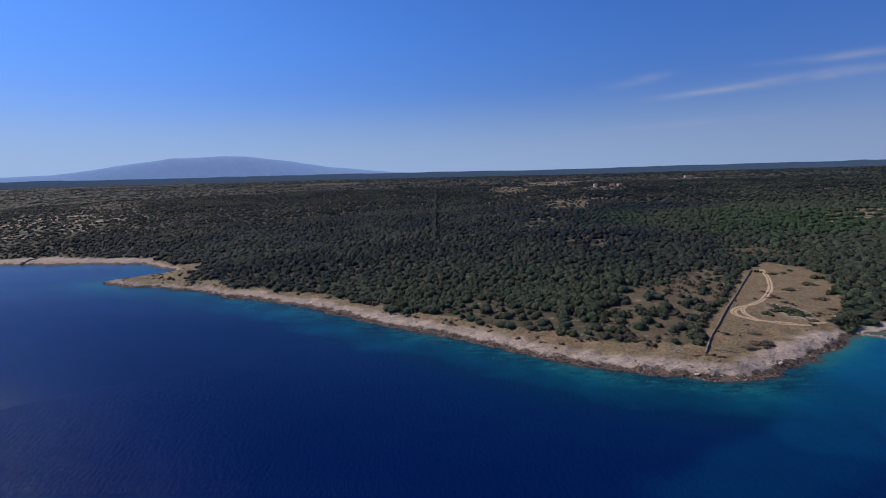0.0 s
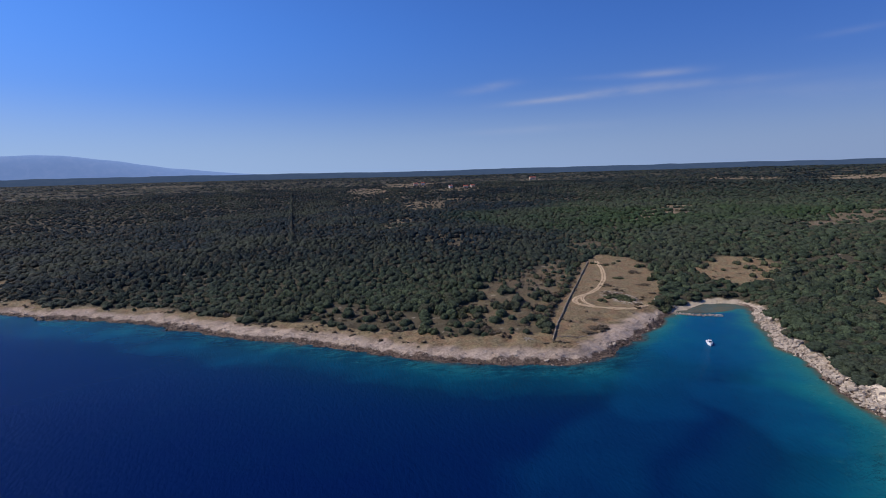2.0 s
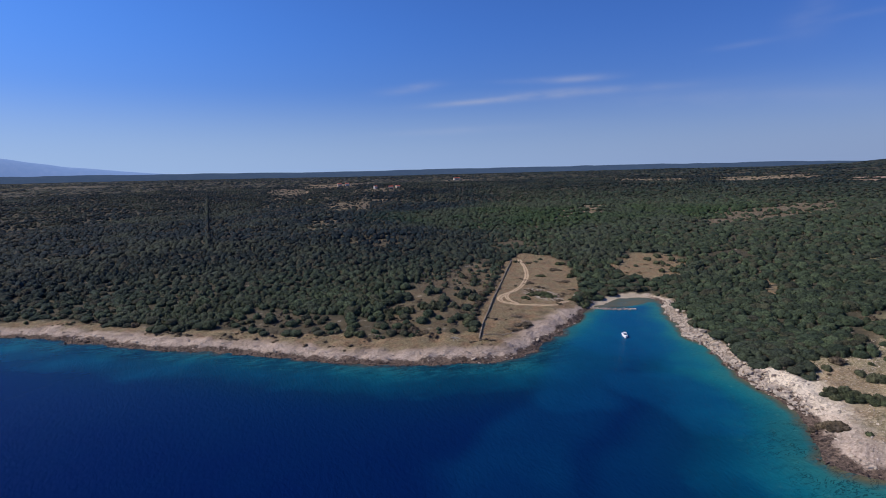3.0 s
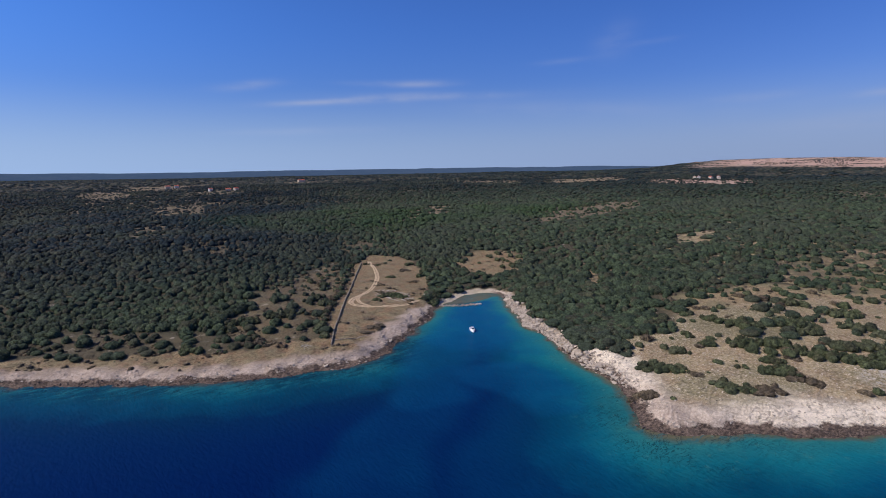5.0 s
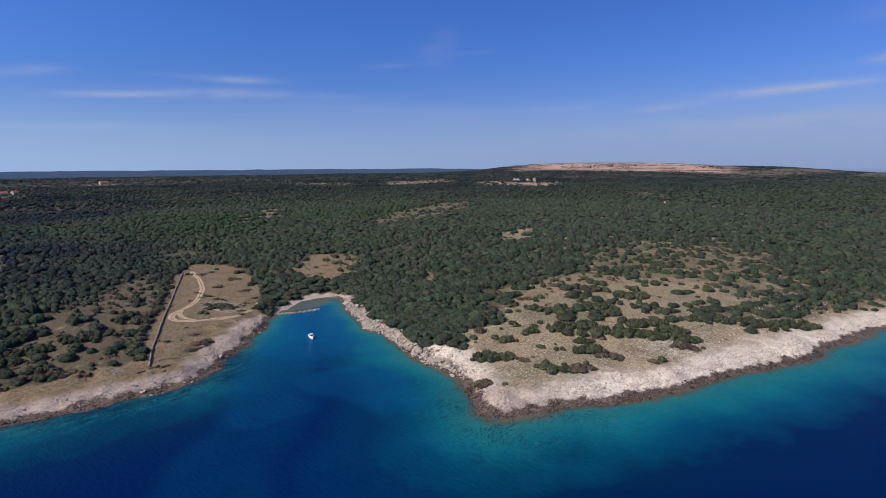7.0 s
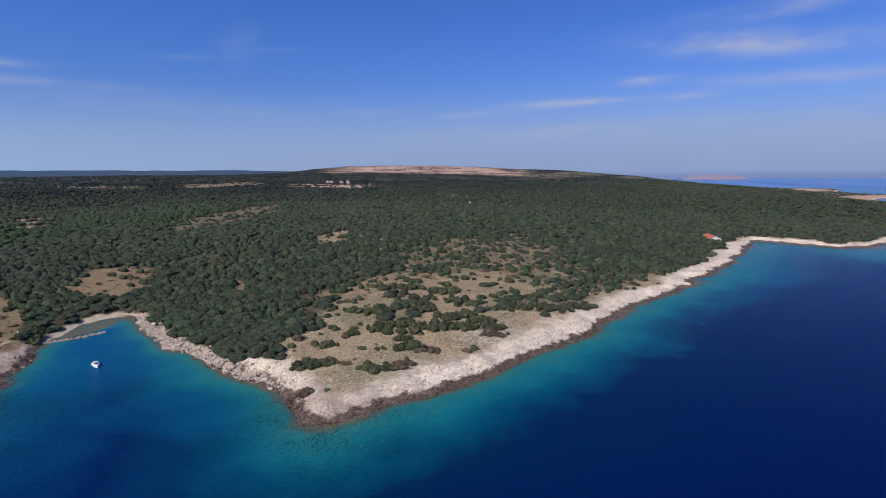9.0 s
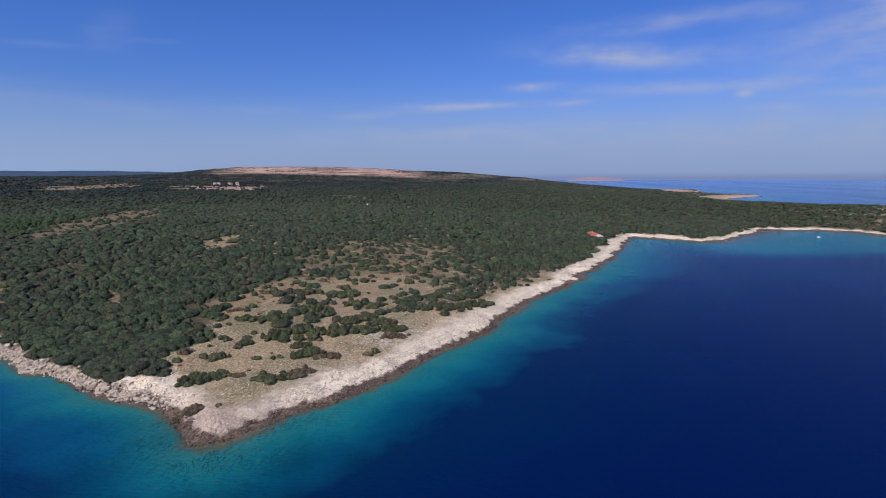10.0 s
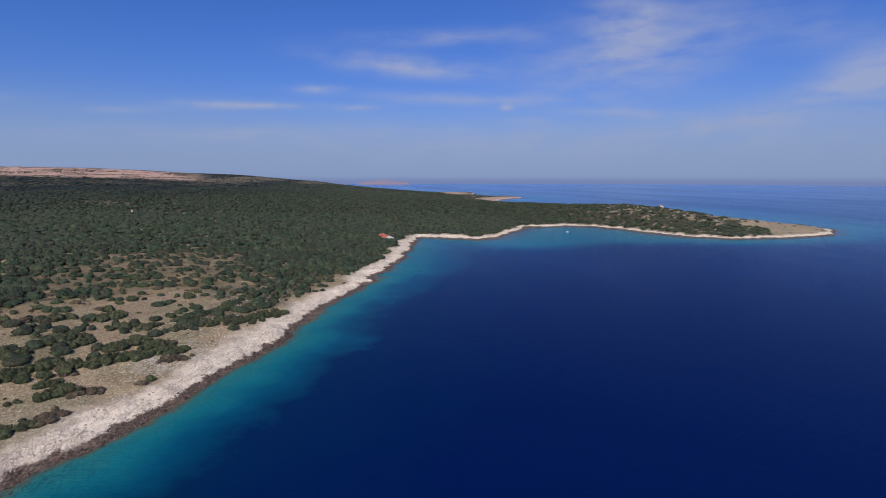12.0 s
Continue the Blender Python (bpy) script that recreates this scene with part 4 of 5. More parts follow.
def thicket(brown, x, y, long, tall, turn):
    """Shrubs grown together into one low mass, drawn out by the wind."""
    thing = new("thicket")
    tagged(thing, "low brown half-dry thicket among pale rocks" if brown else "long dark green thicket shaped by the wind on dry grass", "shrub", "thickets on the open ground")
    m = max(4, round(long / 0.55))
    t = rng.uniform(-0.5, 0.5, m) * long
    across = rng.normal(size=m) * min(2.2, 0.13 * long)
    body = 1 - 0.55 * np.abs(t) / (0.5 * long)
    c, s = math.cos(radians(turn)), math.sin(radians(turn))
    px, py = x + t * c - across * s, y + t * s + across * c
    w = min(0.28 * long, 2.2) * rng.uniform(0.6, 1.1, m) * (0.5 + 0.5 * body)
    v, f = scatter(CLUMPS, px, py, height(px, py) - 0.15, w, 0.85 * tall * rng.uniform(0.7, 1.0, m) * body ** 0.6, rng)
    crown = new("crown", mesh_from("crown", v, f, HEATH if brown else SHRUB))
    crown.parent = thing
    k = int(np.argmin(np.abs(t)))
    bm = bmesh.new()
    bmesh.ops.create_cone(bm, cap_ends=True, segments=6, radius1=0.16, radius2=0.07, depth=0.4 * tall, matrix=Matrix.Translation((px[k], py[k], ground_at(px[k], py[k]) + 0.2 * tall - 0.1)))
    part("trunk", bm, BARK, thing)


# the large shrubs of the headland: x, y, length, height, turn
for sx, sy, long, tall, turn in [(184, 104, 17, 3.0, -68), (185, 78, 13, 2.8, -58), (209, 72, 14, 3.8, -60), (218, 78, 8, 3.2, -70), (217, 102, 7, 4.0, -60), (204, 107, 7, 4.0, -55),
                                 (204, 83, 4, 2.2, -60), (226, 91, 14, 4.6, -45), (234, 80, 15, 4.6, -75), (238, 65, 15, 4.2, -65), (243, 53, 18, 3.6, -80), (248, 43, 13, 3.3, -78),
                                 (254, 50, 13, 3.8, -68), (253, 64, 10, 4.4, -80), (285, 26, 19, 4.4, -82), (297, 6, 29, 4.4, -47), (259, 80, 12, 3.8, -60), (262, 58, 11, 3.6, -60),
                                 (278, 44, 11, 3.2, -60), (293, 43, 12, 2.8, -50), (281, 68, 12, 3.8, -60), (282, 57, 12, 3.2, -55), (265, 86, 18, 4.4, -70), (248, 101, 14, 4.6, -62),
                                 (246, 114, 8, 3.8, -55), (312, 26, 14, 3.0, -58), (318, 11, 16, 3.0, -46), (297, 98, 12, 4.4, -75), (296, 79, 16, 4.6, -80), (229, 132, 7, 3.4, 86), (222, 114, 6, 2.4, 88)]:
    thicket(False, sx, sy, long, tall, turn)
for sx, sy, long, tall, turn in [(162, 97, 8, 2.6, -85), (192, 70, 12, 2.0, -47), (209, 64, 10, 2.2, -75), (238, 41, 11, 2.2, -75), (226, 74, 5.6, 2.0, -73), (186, 92, 6, 1.4, 88)]:
    thicket(True, sx, sy, long, tall, turn)
for sx, sy, long, tall, turn in [(131, 227, 9, 1.2, -20), (123, 221, 6, 0.8, -20), (179, 303, 5, 1.0, 0), (176, 261, 5, 1.6, 10), (219, 332, 8, 1.4, -20), (206, 300, 7, 1.2, 10), (135, 240, 6, 0.7, 0), (170, 287, 6, 1.2, 60), (171, 271, 6, 1.2, 60), (212, 359, 7, 1.4, 20), (220, 335, 6, 1.4, 0), (202, 322, 6, 1.2, 30), (239, 343, 7, 2.0, 20), (182, 306, 4, 1.0, 0), (77, 236, 12, 2.4, -40), (68, 240, 6, 1.8, -38)]:
    thicket(True, sx, sy, long, tall, turn)
# shrubs along the grass by the western shore and round the field
for sx, sy, long, tall, turn in [(60, 237, 4, 2.0, -32), (79, 266, 13, 4.2, -30), (97, 265, 12, 4.4, -30), (69, 262, 9, 4.0, -35), (104, 267, 7, 3.0, -20), (49, 246, 11, 3.6, -46), (172, 274, 17, 2.4, -33),
                                 (158, 271, 6.5, 1.8, -31), (199, 319, 6, 1.8, -30), (246, 368, 8, 4, 0), (248, 334, 9, 4.5, 0), (211, 357, 4, 1.6, 0), (218, 311, 7, 3.4, 20), (229, 319, 8, 4.0, 0), (205, 365, 4, 2.6, 0), (233, 345, 7, 3.5, 0), (188, 254, 7, 3.2, 0), (193, 261, 7, 3.4, 0), (185, 260, 6, 2.8, 0), (199, 266, 7, 3.6, 0)]:
    thicket(False, sx, sy, long, tall, turn)
tries = 0
count = 0
while count < 190 and tries < 6000:
    tries += 1
    if tries % 3 == 0:
        sx, sy = rng.uniform(150, 400), rng.uniform(-40, 140)
    elif tries % 3 == 1:
        sx = rng.uniform(-260, 110)
        sy = rng.uniform(210, 440)
    else:
        sx, sy = rng.uniform(110, 320), rng.uniform(215, 390)
    dd = shore_distance(np.array([sx]), np.array([sy]))
    gone, _ = openness(np.array([sx]), np.array([sy]), dd)
    w = beach_width(np.array([sx]), np.array([sy]))
    inner = smooth(0.9, 3.0, dd / w)[0]
    if gone[0] < 0.6 or dd[0] < 0.85 * w[0] or rng.uniform() > 0.08 + 0.92 * inner:
        continue
    if in_polygon(FIELD, sx, sy):
        continue
    count += 1
    s = rng.uniform(0.45, 2.1) * (0.6 + 0.6 * inner)
    put_shrub(BROWN if rng.uniform() < 0.25 else SHRUBS, sx, sy, s * rng.uniform(1, 1.5), s, s * rng.uniform(0.9, 1.5), 84 + rng.uniform(-12, 12))

# low dry scrub that fills the gaps between the trees and shrubs
x, y = np.concatenate([rng.uniform(-330, 200, 16000), rng.uniform(150, 560, 9000)]), np.concatenate([rng.uniform(205, 480, 16000), rng.uniform(-60, 330, 9000)])
d = shore_distance(x, y)
gone, _ = openness(x, y, d)
k = (d > 1.15 * beach_width(x, y)) & ((gone > 0.15) | (d < 45)) & (value_noise(x, y, 9, 61) + 0.5 * value_noise(x, y, 3, 62) > 0.32 + 0.5 * in_polygon(HEADLAND, x, y) + 0.25 * in_polygon(FIELD, x, y))
x, y, d = x[k], y[k], d[k]
s = rng.uniform(0.35, 1.3, len(x))
v, f = scatter([lumps(rng, rings=2, around=6, leaves=16, leaf=0.16, tall=0.75) for _ in range(5)], x, y, height(x, y, d) - 0.08, s * rng.uniform(1.0, 1.6, len(x)), s * rng.uniform(0.5, 0.9, len(x)), rng)
tagged(new("scrub", mesh_from("scrub", v, f, HEATH, True)), "low olive-brown dry scrub between trees and rocks", "scrub", kind="stuff")


# ---- rocks ----
def boulder(rng):
    """An angular block of limestone, about a metre in half width."""
    bm = bmesh.new()
    for _ in range(16):
        p = rng.uniform(-1, 1, 3)
        bm.verts.new(p / max(np.abs(p).max(), 0.6) * rng.uniform(0.75, 1.0) * [1.0, 0.8, 0.7])
    made = bmesh.ops.convex_hull(bm, input=bm.verts)
    bmesh.ops.delete(bm, geom=[v for v in bm.verts if not v.link_faces], context="VERTS")
    bmesh.ops.bevel(bm, geom=list(bm.edges), offset=0.06, segments=1, affect="EDGES")
    me = bpy.data.meshes.new("boulder")
    bm.to_mesh(me)
    bm.free()
    me.materials.append(STONE)
    return me


BOULDERS = [boulder(rng) for _ in range(5)]


def along(points, step):
    """Places every so many metres along a line."""
    p = np.array(points, float)
    out = []
    for a, b in zip(p[:-1], p[1:]):
        m = max(1, int(np.linalg.norm(b - a) / step))
        out += [a + (b - a) * i / m for i in range(m)]
    return np.array(out)


cove_side = along(COVE[7:-5], 0.72)
west_side = along(WEST_SHORE[-9:-1], 1.6)
for p, most in [(q, 1.9) for q in cove_side] + [(q, 1.1) for q in west_side]:
    bx, by = p + rng.normal(size=2) * 2.6 + [1.5, 0.0]
    dd = shore_distance(np.array([bx]), np.array([by]))[0]
    if not -0.8 < dd < 8:
        continue
    s = rng.uniform(0.4, 1.0) ** 1.5 * most * (1.0 if dd > 2 else 0.6)
    ob = new("boulder", BOULDERS[rng.integers(5)])
    ob.matrix_world = Matrix.LocRotScale((bx, by, max(ground_at(bx, by), -0.4) + 0.15 * s), Euler(rng.uniform(-0.5, 0.5, 2).tolist() + [rng.uniform(0, 6)]), (s * 1.25, s, s * 0.8))
    tagged(ob, "pale angular limestone boulder at the water's edge", "boulder", "boulders round the cove")



def block(rng):
    """A small angular stone, about a metre in half width: points and triangles."""
    bm = bmesh.new()
    for _ in range(9):
        p = rng.uniform(-1, 1, 3)
        bm.verts.new(p / max(np.abs(p).max(), 0.5) * rng.uniform(0.8, 1.0) * [1.0, 0.8, 0.75] + [0, 0, 0.35])
    bmesh.ops.convex_hull(bm, input=bm.verts)
    bmesh.ops.delete(bm, geom=[v for v in bm.verts if not v.link_faces], context="VERTS")
    bmesh.ops.triangulate(bm, faces=bm.faces)
    bm.verts.index_update()
    v, f = np.array([v.co[:] for v in bm.verts]), np.array([[c.index for c in q.verts] for q in bm.faces])
    bm.free()
    return v, f


rough = [block(rng) for _ in range(8)]


def rubble(name, lines, width, low, high, sizes, mat, label):
    """Loose stones strewn along the shore, between two distances from the water."""
    edge = np.concatenate([along(points, step) for points, step in lines])
    edge = edge + rng.normal(size=edge.shape) * width
    d = shore_distance(edge[:, 0], edge[:, 1])
    top = high * beach_width(edge[:, 0], edge[:, 1]) / 10
    k = (d > low * top / high) & (d < top)
    edge, d = edge[k], d[k]
    s = sizes[0] + (sizes[1] - sizes[0]) * rng.uniform(0, 1, len(d)) ** 2.2
    v, f = scatter(rough, edge[:, 0], edge[:, 1], height(edge[:, 0], edge[:, 1], d) - 0.2 * s, s, s * rng.uniform(0.5, 1.0, len(s)), rng)
    return tagged(new(name, mesh_from(name, v, f, mat)), label, "stones", kind="stuff")


rubble("shore_rubble", [(NORTH_BAY[3:], 0.8), (WEST_SHORE, 0.11), (COVE[8:], 0.06), (EAST_SHORE[:14], 0.10)], 6.0, 3.6, 10.5, (0.14, 0.72), STONE, "broken pale limestone blocks along the shore")
rubble("wet_rocks", [(NORTH_BAY[3:], 0.8), (WEST_SHORE, 0.16), (COVE[11:], 0.22), (EAST_SHORE[:12], 0.2)], 3.0, -1.2, 3.8, (0.2, 0.8), WET_STONE, "dark wet rocks in the splash of the sea")
rubble("boulder_scree", [(COVE[7:-5], 0.035)], 3.2, 1.2, 11.0, (0.3, 1.25), STONE, "tumbled angular limestone boulders along the steep cove side")
more = np.stack([rng.uniform(145, 360, 9000), rng.uniform(-40, 130, 9000)], 1)
d = shore_distance(more[:, 0], more[:, 1])
k = (d > 4.5) & (d < 60)
more, d = more[k], d[k]
s = 0.08 + 0.34 * rng.uniform(0, 1, len(d)) ** 2
v, f = scatter(rough, more[:, 0], more[:, 1], height(more[:, 0], more[:, 1], d) - 0.1 * s, s, s * 0.9, rng)
tagged(new("field_stones", mesh_from("field_stones", v, f, PALE_STONE)), "scattered pale stones on the dry grass", "stones", kind="stuff")


# ---- dry stone walls and the dirt track ----
def stone_wall(points, wide, tall, label, stone=WALL_STONE):
    """A dry stone wall: an uneven battered body, and loose stones along its top and foot."""
    p = along(points, 0.6)
    for _ in range(3):
        p[1:-1] = (p[:-2] + 2 * p[1:-1] + p[2:]) / 4
    way = np.gradient(p, axis=0)
    side = np.stack([-way[:, 1], way[:, 0]], 1) / np.linalg.norm(way, axis=1)[:, None]
    z = height(p[:, 0], p[:, 1])
    high = tall * (0.85 + 0.15 * value_noise(p[:, 0], p[:, 1], 6, 71)) * rng.uniform(0.9, 1.08, len(p))
    rows = []
    for across, up in ((-0.5, -0.3), (-0.46, 0.4), (-0.36, 0.97), (0.36, 1.0), (0.46, 0.4), (0.5, -0.3)):
        shove = (across * wide + rng.uniform(-0.07, 0.07, len(p)))[:, None]
        rows.append(np.column_stack([p + side * shove, z + np.where(up > 0, up * high, up) + rng.uniform(-0.06, 0.06, len(p))]))
    k = np.arange(6 * len(p)).reshape(6, -1)
    quads = np.stack([k[:-1, :-1], k[:-1, 1:], k[1:, 1:], k[1:, :-1]], -1).reshape(-1, 4)
    body = np.concatenate([quads[:, [0, 1, 2]], quads[:, [0, 2, 3]], [[k[0, 0], k[i + 1, 0], k[i, 0]] for i in range(1, 5)], [[k[0, -1], k[i, -1], k[i + 1, -1]] for i in range(1, 5)]])
    q = np.repeat(p, 4, 0) + rng.normal(size=(len(p) * 4, 2)) * 0.2
    s = rng.uniform(0.12, 0.27, len(q))
    up = np.repeat(high, 4) * np.tile((0.95, 0.95, 0.7, 0.0), len(p))
    q[3::4] += side * rng.normal(size=(len(p), 1)) * wide * 0.6
    v, f = scatter(rough, q[:, 0], q[:, 1], height(q[:, 0], q[:, 1]) + up - 0.08, s, s, rng)
    skin = np.concatenate(rows)
    return tagged(new("stone_wall", mesh_from("stone_wall", np.concatenate([skin, v]), np.concatenate([body, f + len(skin)]), stone)), label, "wall")


stone_wall([(101.5, 216), (103.5, 219), (113, 235), (125, 253), (138, 273), (156, 300), (180, 336), (205, 372)], 0.55, 0.9, "long dry stone wall of grey field stones")
stone_wall([(-470, 547), (-467, 562), (-470, 578), (-474, 592)], 1.0, 1.2, "old dry stone wall running up from the shore")
stone_wall([(206, 41), (222, 33), (241, 21), (262, 8), (286, -3)], 0.35, 0.06, "low tumbled line of stones above the beach", PALE_STONE)
stone_wall([(105, 219.5), (112, 218), (122, 218)], 0.5, 0.15, "short broken row of field stones in grass")
# hedge that grows along the field wall
for p in along([(112, 240), (124, 258), (151, 299), (176, 336), (200, 371)], 3.6):
    hx, hy = p + rng.normal(size=2) * 0.7
    put_shrub(BROWN if rng.uniform() < 0.5 else SHRUBS, hx - 2.6, hy + 1.8, rng.uniform(1.5, 2.5), rng.uniform(1.4, 2.2), rng.uniform(1.7, 2.8), rng.uniform(0, 180))
put_shrub(SHRUBS, 105, 235, 3.6, 3.2, 3.8, 30)


def track(points, wide, label):
    p = along(points, 1.5)
    for _ in range(4):
        p[1:-1] = (p[:-2] + p[1:-1] * 2 + p[2:]) / 4
    way = np.gradient(p, axis=0)
    side = np.stack([-way[:, 1], way[:, 0]], 1) / np.linalg.norm(way, axis=1)[:, None]
    w = wide * (1 + 0.15 * value_noise(p[:, 0], p[:, 1], 5, 51))
    verts, quads = [], []
    for rut in (-0.3, 0.3):
        rows = [p + side * (w * (rut + s))[:, None] for s in (-0.24, -0.12, 0.12, 0.24)]
        v = np.concatenate([np.column_stack([q, height(q[:, 0], q[:, 1]) + h]) for q, h in zip(rows, (0.03, 0.16, 0.16, 0.03))])
        k = np.arange(len(v)).reshape(4, -1) + sum(len(a) for a in verts)
        verts.append(v)
        quads.append(np.stack([k[:-1, :-1], k[:-1, 1:], k[1:, 1:], k[1:, :-1]], -1).reshape(-1, 4))
    v, q = np.concatenate(verts), np.concatenate(quads)
    return tagged(new("road", mesh_from("road", v, q, DIRT, True)), label, "track", kind="structure")


track([(212, 372), (208.8, 364), (204, 350), (196, 333.5), (189, 321), (179.7, 308.6), (172, 299), (164, 291.5), (157, 286), (149.5, 281), (143.5, 275.5), (140.5, 270), (141, 265.5), (145.5, 262), (154, 257.6), (164, 255), (172, 255.5), (181, 259)], 2.7,
      "winding pale dirt track across the dry field")
track([(160, 289), (154, 283.5), (149, 277.5), (146.5, 271), (147, 265), (150, 260.5)], 2.0, "pale dirt track cutting the bend across the field")


# ---- boats ----
def loft(sections, close=True):
    """A skin through rings of points."""
    bm = bmesh.new()
    rings = [[bm.verts.new(p) for p in ring] for ring in sections]
    for a, b in zip(rings, rings[1:]):
        for i in range(len(a) - (0 if close else 1)):
            j = (i + 1) % len(a)
            bm.faces.new((a[i], a[j], b[j], b[i]))
    bm.faces.new(rings[0][::-1])
    bm.faces.new(rings[-1])
    bmesh.ops.recalc_face_normals(bm, faces=bm.faces)
    return bm


def box(bm, x0, x1, y0, y1, z0, z1, bevel=0.0):
    made = bmesh.ops.create_cube(bm, size=1, matrix=Matrix.LocRotScale(((x0 + x1) / 2, (y0 + y1) / 2, (z0 + z1) / 2), None, (x1 - x0, y1 - y0, z1 - z0)))
    if bevel:
        bmesh.ops.bevel(bm, geom=list({e for v in made["verts"] for e in v.link_edges}), offset=bevel, segments=2, affect="EDGES")
    return bm


def tube(points, radius):
    bm = bmesh.new()
    for a, b in zip(points, points[1:]):
        a, b = Vector(a), Vector(b)
        made = bmesh.ops.create_cone(bm, cap_ends=True, segments=8, radius1=radius, radius2=radius, depth=(b - a).length)
        bmesh.ops.transform(bm, verts=made["verts"], matrix=Matrix.Translation((a + b) / 2) @ (b - a).to_track_quat("Z", "Y").to_matrix().to_4x4())
    return bm


def motor_boat(x, y, turn, label, long=6.6, wide=2.6):
    """An open cabin boat, bow towards its own +y, afloat."""
    boat = new("motor_boat")
    tagged(boat, label, "boat")
    sections = []
    for s in np.linspace(0, 1, 9):
        w = wide / 2 * (1 - max(0, (s - 0.45) / 0.55) ** 2.2 * 0.97)
        yy = (s - 0.5) * long
        top = 0.75 + 0.35 * s * s
        keel = -0.35 + 0.5 * max(0, s - 0.7) / 0.3 * 0.8
        sections.append([(-w, yy, top), (-w * 0.9, yy, 0.1), (-w * 0.4, yy, keel), (w * 0.4, yy, keel), (w * 0.9, yy, 0.1), (w, yy, top), (w * 0.9, yy, top - 0.04), (-w * 0.9, yy, top - 0.04)])
    part("hull", loft(sections), GELCOAT, boat)
    part("cockpit_floor", box(bmesh.new(), -wide * 0.38, wide * 0.38, -long * 0.46, -long * 0.02, 0.68, 0.78, 0.02), TEAK, boat, "grey cockpit floor")
    part("foredeck", loft([[(-wide * 0.42 * k, long * yy, 0.80 + 0.2 * yy), (wide * 0.42 * k, long * yy, 0.80 + 0.2 * yy), (wide * 0.3 * k, long * yy, 1.08 + 0.15 * yy), (-wide * 0.3 * k, long * yy, 1.08 + 0.15 * yy)]
                           for yy, k in ((0.02, 1), (0.2, 0.9), (0.34, 0.6), (0.44, 0.2))]), GELCOAT, boat)
    cabin = part("cabin", loft([[(-wide * 0.34 * k, long * yy, 0.8), (wide * 0.34 * k, long * yy, 0.8), (wide * 0.28 * k, long * (yy - lean), 1.75), (-wide * 0.28 * k, long * (yy - lean), 1.75)]
                                for yy, k, lean in ((-0.14, 1, 0.0), (0.02, 1, 0.01), (0.12, 0.86, 0.05))]), GELCOAT, boat)
    part("windscreen", loft([[(-wide * 0.27, long * 0.128, 1.12), (wide * 0.27, long * 0.128, 1.12), (wide * 0.24, long * 0.098, 1.62), (-wide * 0.24, long * 0.098, 1.62)],
                             [(-wide * 0.27, long * 0.137, 1.12), (wide * 0.27, long * 0.137, 1.12), (wide * 0.24, long * 0.106, 1.62), (-wide * 0.24, long * 0.106, 1.62)]]), DARK_GLASS, cabin, "dark windscreen")
    for side in (-1, 1):
        part("side_window", box(bmesh.new(), side * wide * 0.325 - 0.03, side * wide * 0.325 + 0.03, -long * 0.11, long * 0.03, 1.2, 1.55, 0.01), DARK_GLASS, cabin, "dark side window")
        part("bench", box(bmesh.new(), side * wide * 0.3 - 0.2, side * wide * 0.3 + 0.2, -long * 0.44, -long * 0.2, 0.78, 1.05, 0.04), GELCOAT, boat)
        part("rail", tube([(side * wide * 0.44, 0.0, 0.95), (side * wide * 0.42, 0.1 * long, 1.35), (side * wide * 0.3, 0.33 * long, 1.5), (0, 0.49 * long, 1.55)], 0.02), STEEL, boat, "steel bow rail")
    part("roof", box(bmesh.new(), -wide * 0.31, wide * 0.31, -long * 0.16, long * 0.08, 1.75, 1.83, 0.03), GELCOAT, boat)
    motor = part("outboard_motor", box(bmesh.new(), -0.2, 0.2, -long * 0.5 - 0.5, -long * 0.5 - 0.02, 0.7, 1.3, 0.08), RUBBER, boat, "black outboard motor")
    part("motor_leg", box(bmesh.new(), -0.07, 0.07, -long * 0.5 - 0.4, -long * 0.5 - 0.15, -0.5, 0.72, 0.02), RUBBER, motor)
    boat.matrix_basis = pose(x, y, 0.0, 0, 0, turn)
    return boat


motor_boat(171.7, 199.1, 148, "white cabin motor boat anchored in the cove")
motor_boat(652, -398, 60, "white motor cruiser anchored in the far bay", 11.0, 3.6)


# ---- jetty and beach ----
def jetty(points, label):
    """A low mole of stones in the water, with a block of concrete at its head."""
    thing = new("jetty")
    tagged(thing, label, "jetty")
    places = along(points, 0.8)
    p = np.repeat(places, 7, 0) + rng.normal(size=(len(places) * 7, 2)) * 0.55
    s = rng.uniform(0.35, 0.75, len(p))
    v, f = scatter(rough, p[:, 0], p[:, 1], rng.uniform(-0.35, 0.25, len(p)), s, s, rng)
    stones = new("mole_stones", mesh_from("mole_stones", v, f, STONE))
    stones.parent = thing
    tagged(stones, kind="stuff")
    hx, hy = points[-1]
    bm = box(bmesh.new(), -1.6, 1.6, -0.9, 0.9, -0.5, 0.75, 0.08)
    bmesh.ops.transform(bm, matrix=pose(hx, hy, 0, 0, 0, -30), verts=bm.verts)
    part("head_block", bm, CONCRETE, thing, "pale concrete block")
    return thing


jetty([(190.5, 249.5), (195.5, 245), (200, 241.6), (205.5, 239.6), (209.8, 237)], "low stone jetty with a concrete head closing the beach")


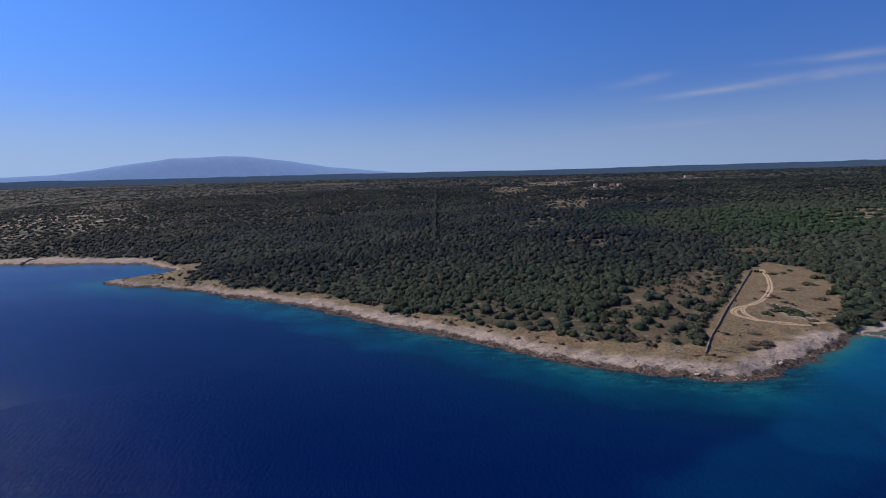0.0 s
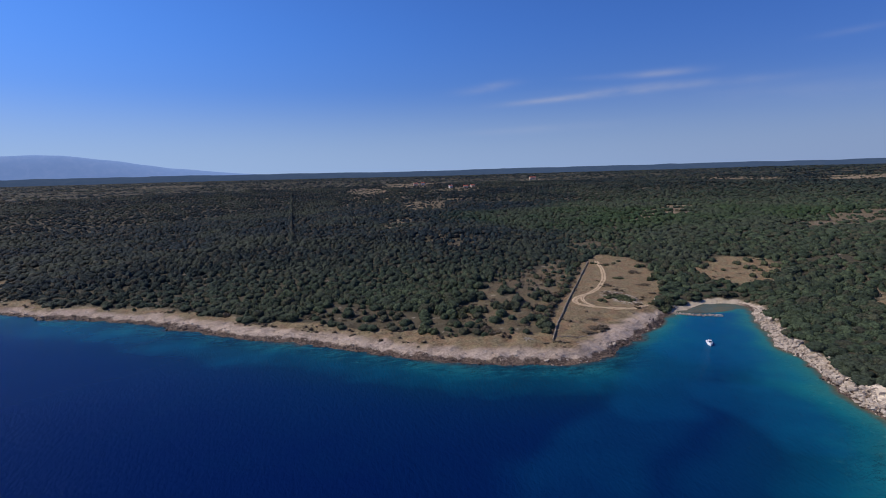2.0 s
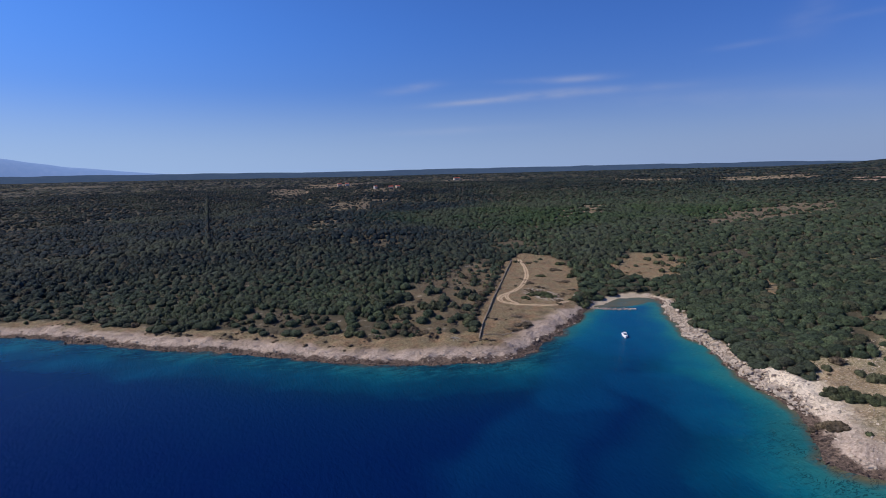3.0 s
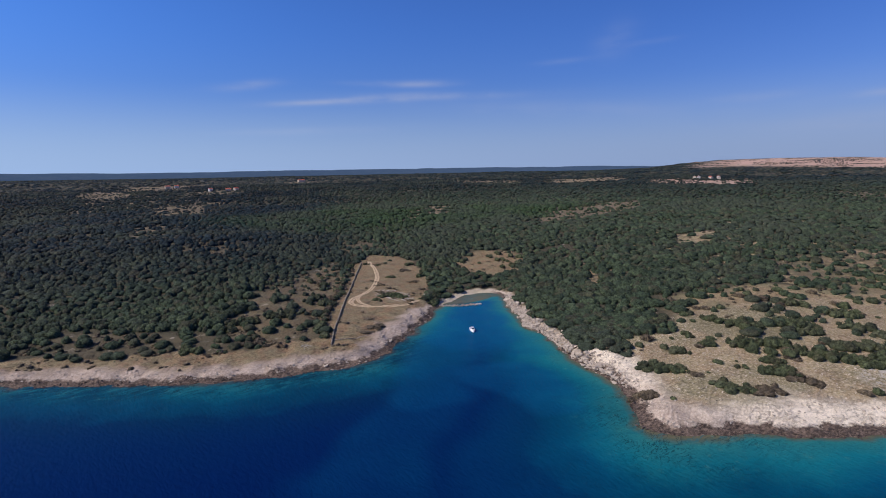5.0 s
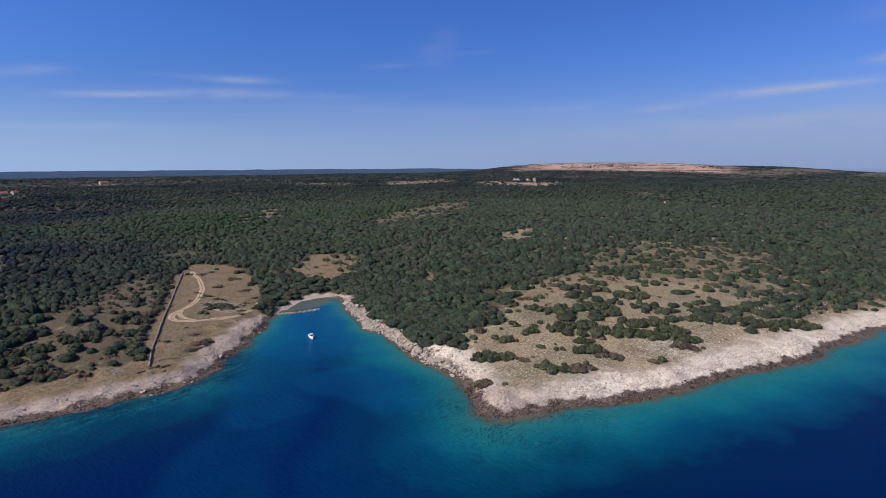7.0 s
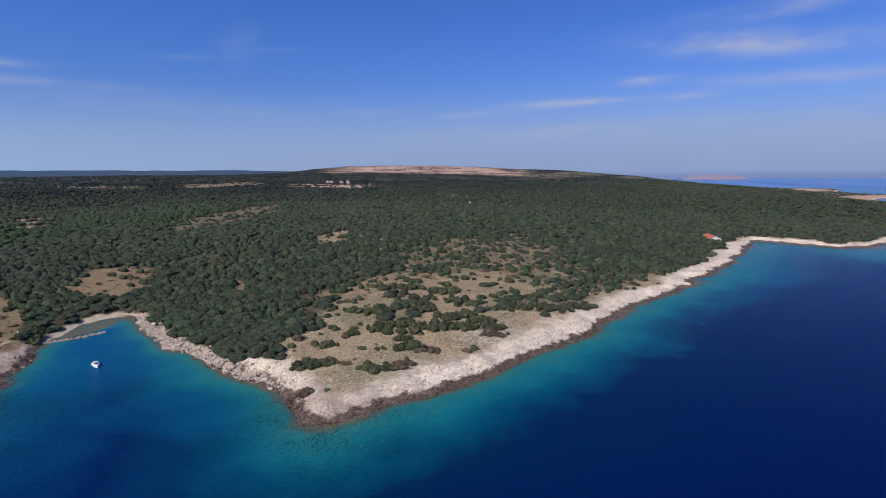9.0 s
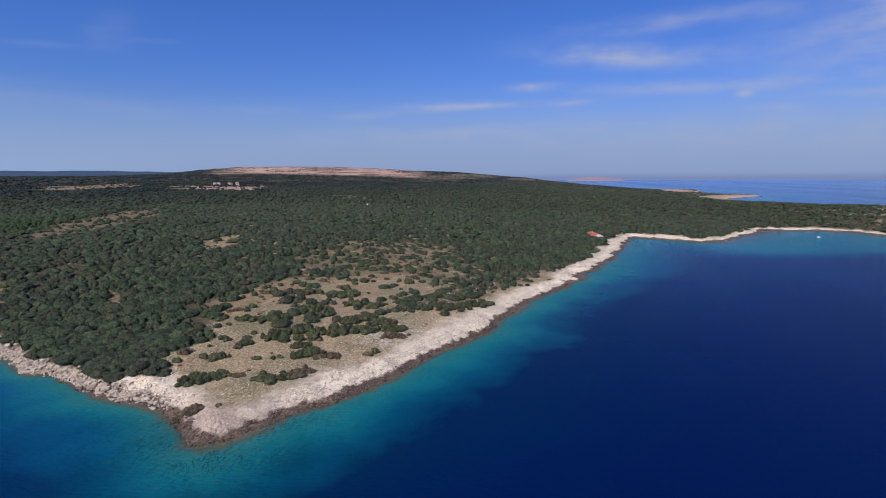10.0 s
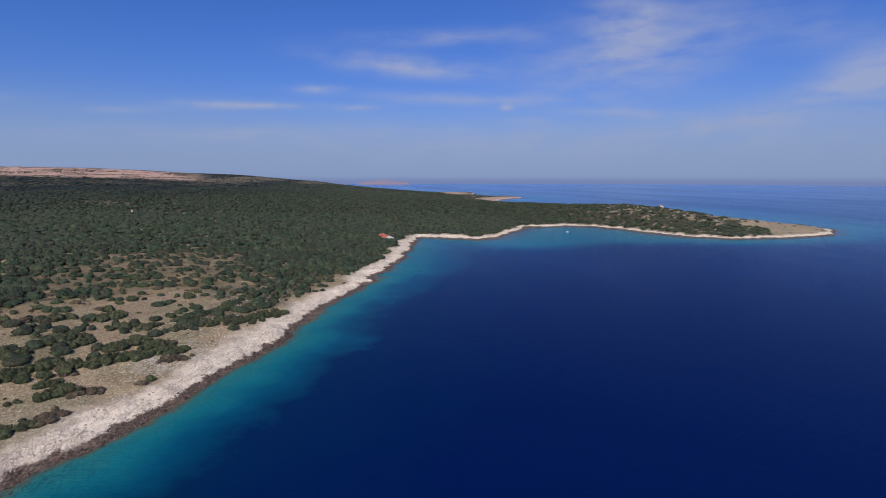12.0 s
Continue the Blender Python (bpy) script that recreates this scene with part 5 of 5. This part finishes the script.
# ---- houses ----
def house(x, y, turn, long, deep, tall, walls, label, windows=3):
    thing = new("house")
    tagged(thing, label, "house", "houses among the trees")
    body = part("wall", box(bmesh.new(), -long / 2, long / 2, -deep / 2, deep / 2, -1.5, tall, 0.03), walls, thing)
    ov, rise_ = 0.4, deep * 0.24
    ends = [[(s * (long / 2 + ov), -deep / 2 - ov, tall - 0.05), (s * (long / 2 + ov), 0, tall + rise_), (s * (long / 2 + ov), deep / 2 + ov, tall - 0.05), (s * (long / 2 + ov), deep / 2 + ov, tall + 0.15),
             (s * (long / 2 + ov), 0, tall + rise_ + 0.22), (s * (long / 2 + ov), -deep / 2 - ov, tall + 0.15)] for s in (-1, 1)]
    roof = part("roof", loft(ends), RED_TILES, thing, "red tiled gable roof")
    for s in (-1, 1):
        gable = loft([[(s * (long / 2 - 0.2), -deep / 2, tall - 0.1), (s * (long / 2 - 0.2), deep / 2, tall - 0.1), (s * (long / 2 - 0.2), 0, tall + rise_)],
                      [(s * long / 2, -deep / 2, tall - 0.1), (s * long / 2, deep / 2, tall - 0.1), (s * long / 2, 0, tall + rise_)]])
        part("gable", gable, walls, thing)
    part("chimney", box(bmesh.new(), long * 0.2, long * 0.2 + 0.6, -0.3, 0.3, tall, tall + rise_ + 1.1, 0.03), walls, roof)
    for i in range(windows):
        wx = -long / 2 + long * (i + 0.5) / windows
        door = i == windows // 2
        for side in (-1, 1):
            part("door" if door else "window", box(bmesh.new(), wx - 0.5, wx + 0.5, side * deep / 2 - 0.06, side * deep / 2 + 0.04, 0.05 if door else 0.95, 2.1, 0.01), SHUTTER, body)
    gx, gy = x, y
    thing.matrix_basis = pose(gx, gy, ground_at(gx, gy), 0, 0, turn)
    return thing


house(612, -129, 12, 22, 12, 2.5, PLASTER, "low white house with a red tiled roof among trees", 5)
house(298, 1160, 10, 7, 6, 5.0, PLASTER, "tall white house standing above the woods", 3)
house(322, 1120, -12, 10, 7, 4.8, OCHRE_WALL, "ochre house with a red roof above the woods", 4)
house(340, 1130, 20, 9, 7, 4.8, OCHRE_WALL, "ochre house with a red roof above the woods", 3)
house(262, 1390, 5, 11, 7, 6, OCHRE_WALL, "ochre house on the wooded ridge", 3)
house(284, 1402, -8, 9, 7, 5.5, PLASTER, "white house on the wooded ridge", 3)
house(640, 1500, 6, 20, 8, 6, OCHRE_WALL, "long ochre house on the far ridge", 5)
for hx, hy, turn, long, walls in [(1233, 618, 40, 12, PLASTER), (1222, 622, 20, 9, OCHRE_WALL), (1246, 596, 60, 14, OCHRE_WALL), (1262, 586, 10, 10, PLASTER), (1240, 575, 35, 11, OCHRE_WALL)]:
    house(hx, hy, turn, 0.75 * long, 6, 4.6, walls, "stone village house on the hillside clearing", 3)
house(812, 173, 30, 1.8, 1.8, 6.0, PLASTER, "small white tower standing in the woods", 1)
house(863, -738, 30, 5, 4, 4.0, PLASTER, "small pale stone hut on the far point", 2)


# ---- tents by the beach ----
def tent(x, y, turn, label):
    thing = new("tent")
    tagged(thing, label, "tent")
    part("canvas", loft([[(-1.1 * k, yy, 0.0), (1.1 * k, yy, 0.0), (0.08, yy, 1.7 * k), (-0.08, yy, 1.7 * k)] for yy, k in ((-1.5, 0.9), (-1.0, 1.0), (1.0, 1.0), (1.5, 0.9))]), PLASTER, thing)
    part("pole", tube([(0, 1.48, 0), (0, 1.48, 1.62)], 0.03), STEEL, thing, "thin steel pole")
    thing.matrix_basis = pose(x, y, ground_at(x, y) - 0.02, 0, 0, turn) @ Matrix.Scale(0.62, 4)


tent(192, 268, 30, "small white canvas tent by the beach track")
tent(198.3, 263, 80, "small white canvas tent under the shrubs")


# ---- driftwood ----
def driftwood(x, y):
    thing = new("driftwood_pile")
    tagged(thing, "bleached dead branches lying in the grass", "driftwood")
    for i in range(9):
        a, q = rng.uniform(0, math.pi), rng.uniform(0, 2.2)
        c = Vector((q * math.cos(a * 3), q * math.sin(a * 3), 0.35))
        w = Vector((math.cos(a), math.sin(a), rng.uniform(-0.1, 0.35))) * rng.uniform(1.2, 2.4)
        part("branch", tube([c - w, c + w * 0.2 + Vector((0, 0, 0.15)), c + w], rng.uniform(0.06, 0.13)), GREY_WOOD, thing)
    thing.matrix_basis = pose(x, y, ground_at(x, y))


driftwood(90.7, 219.5)
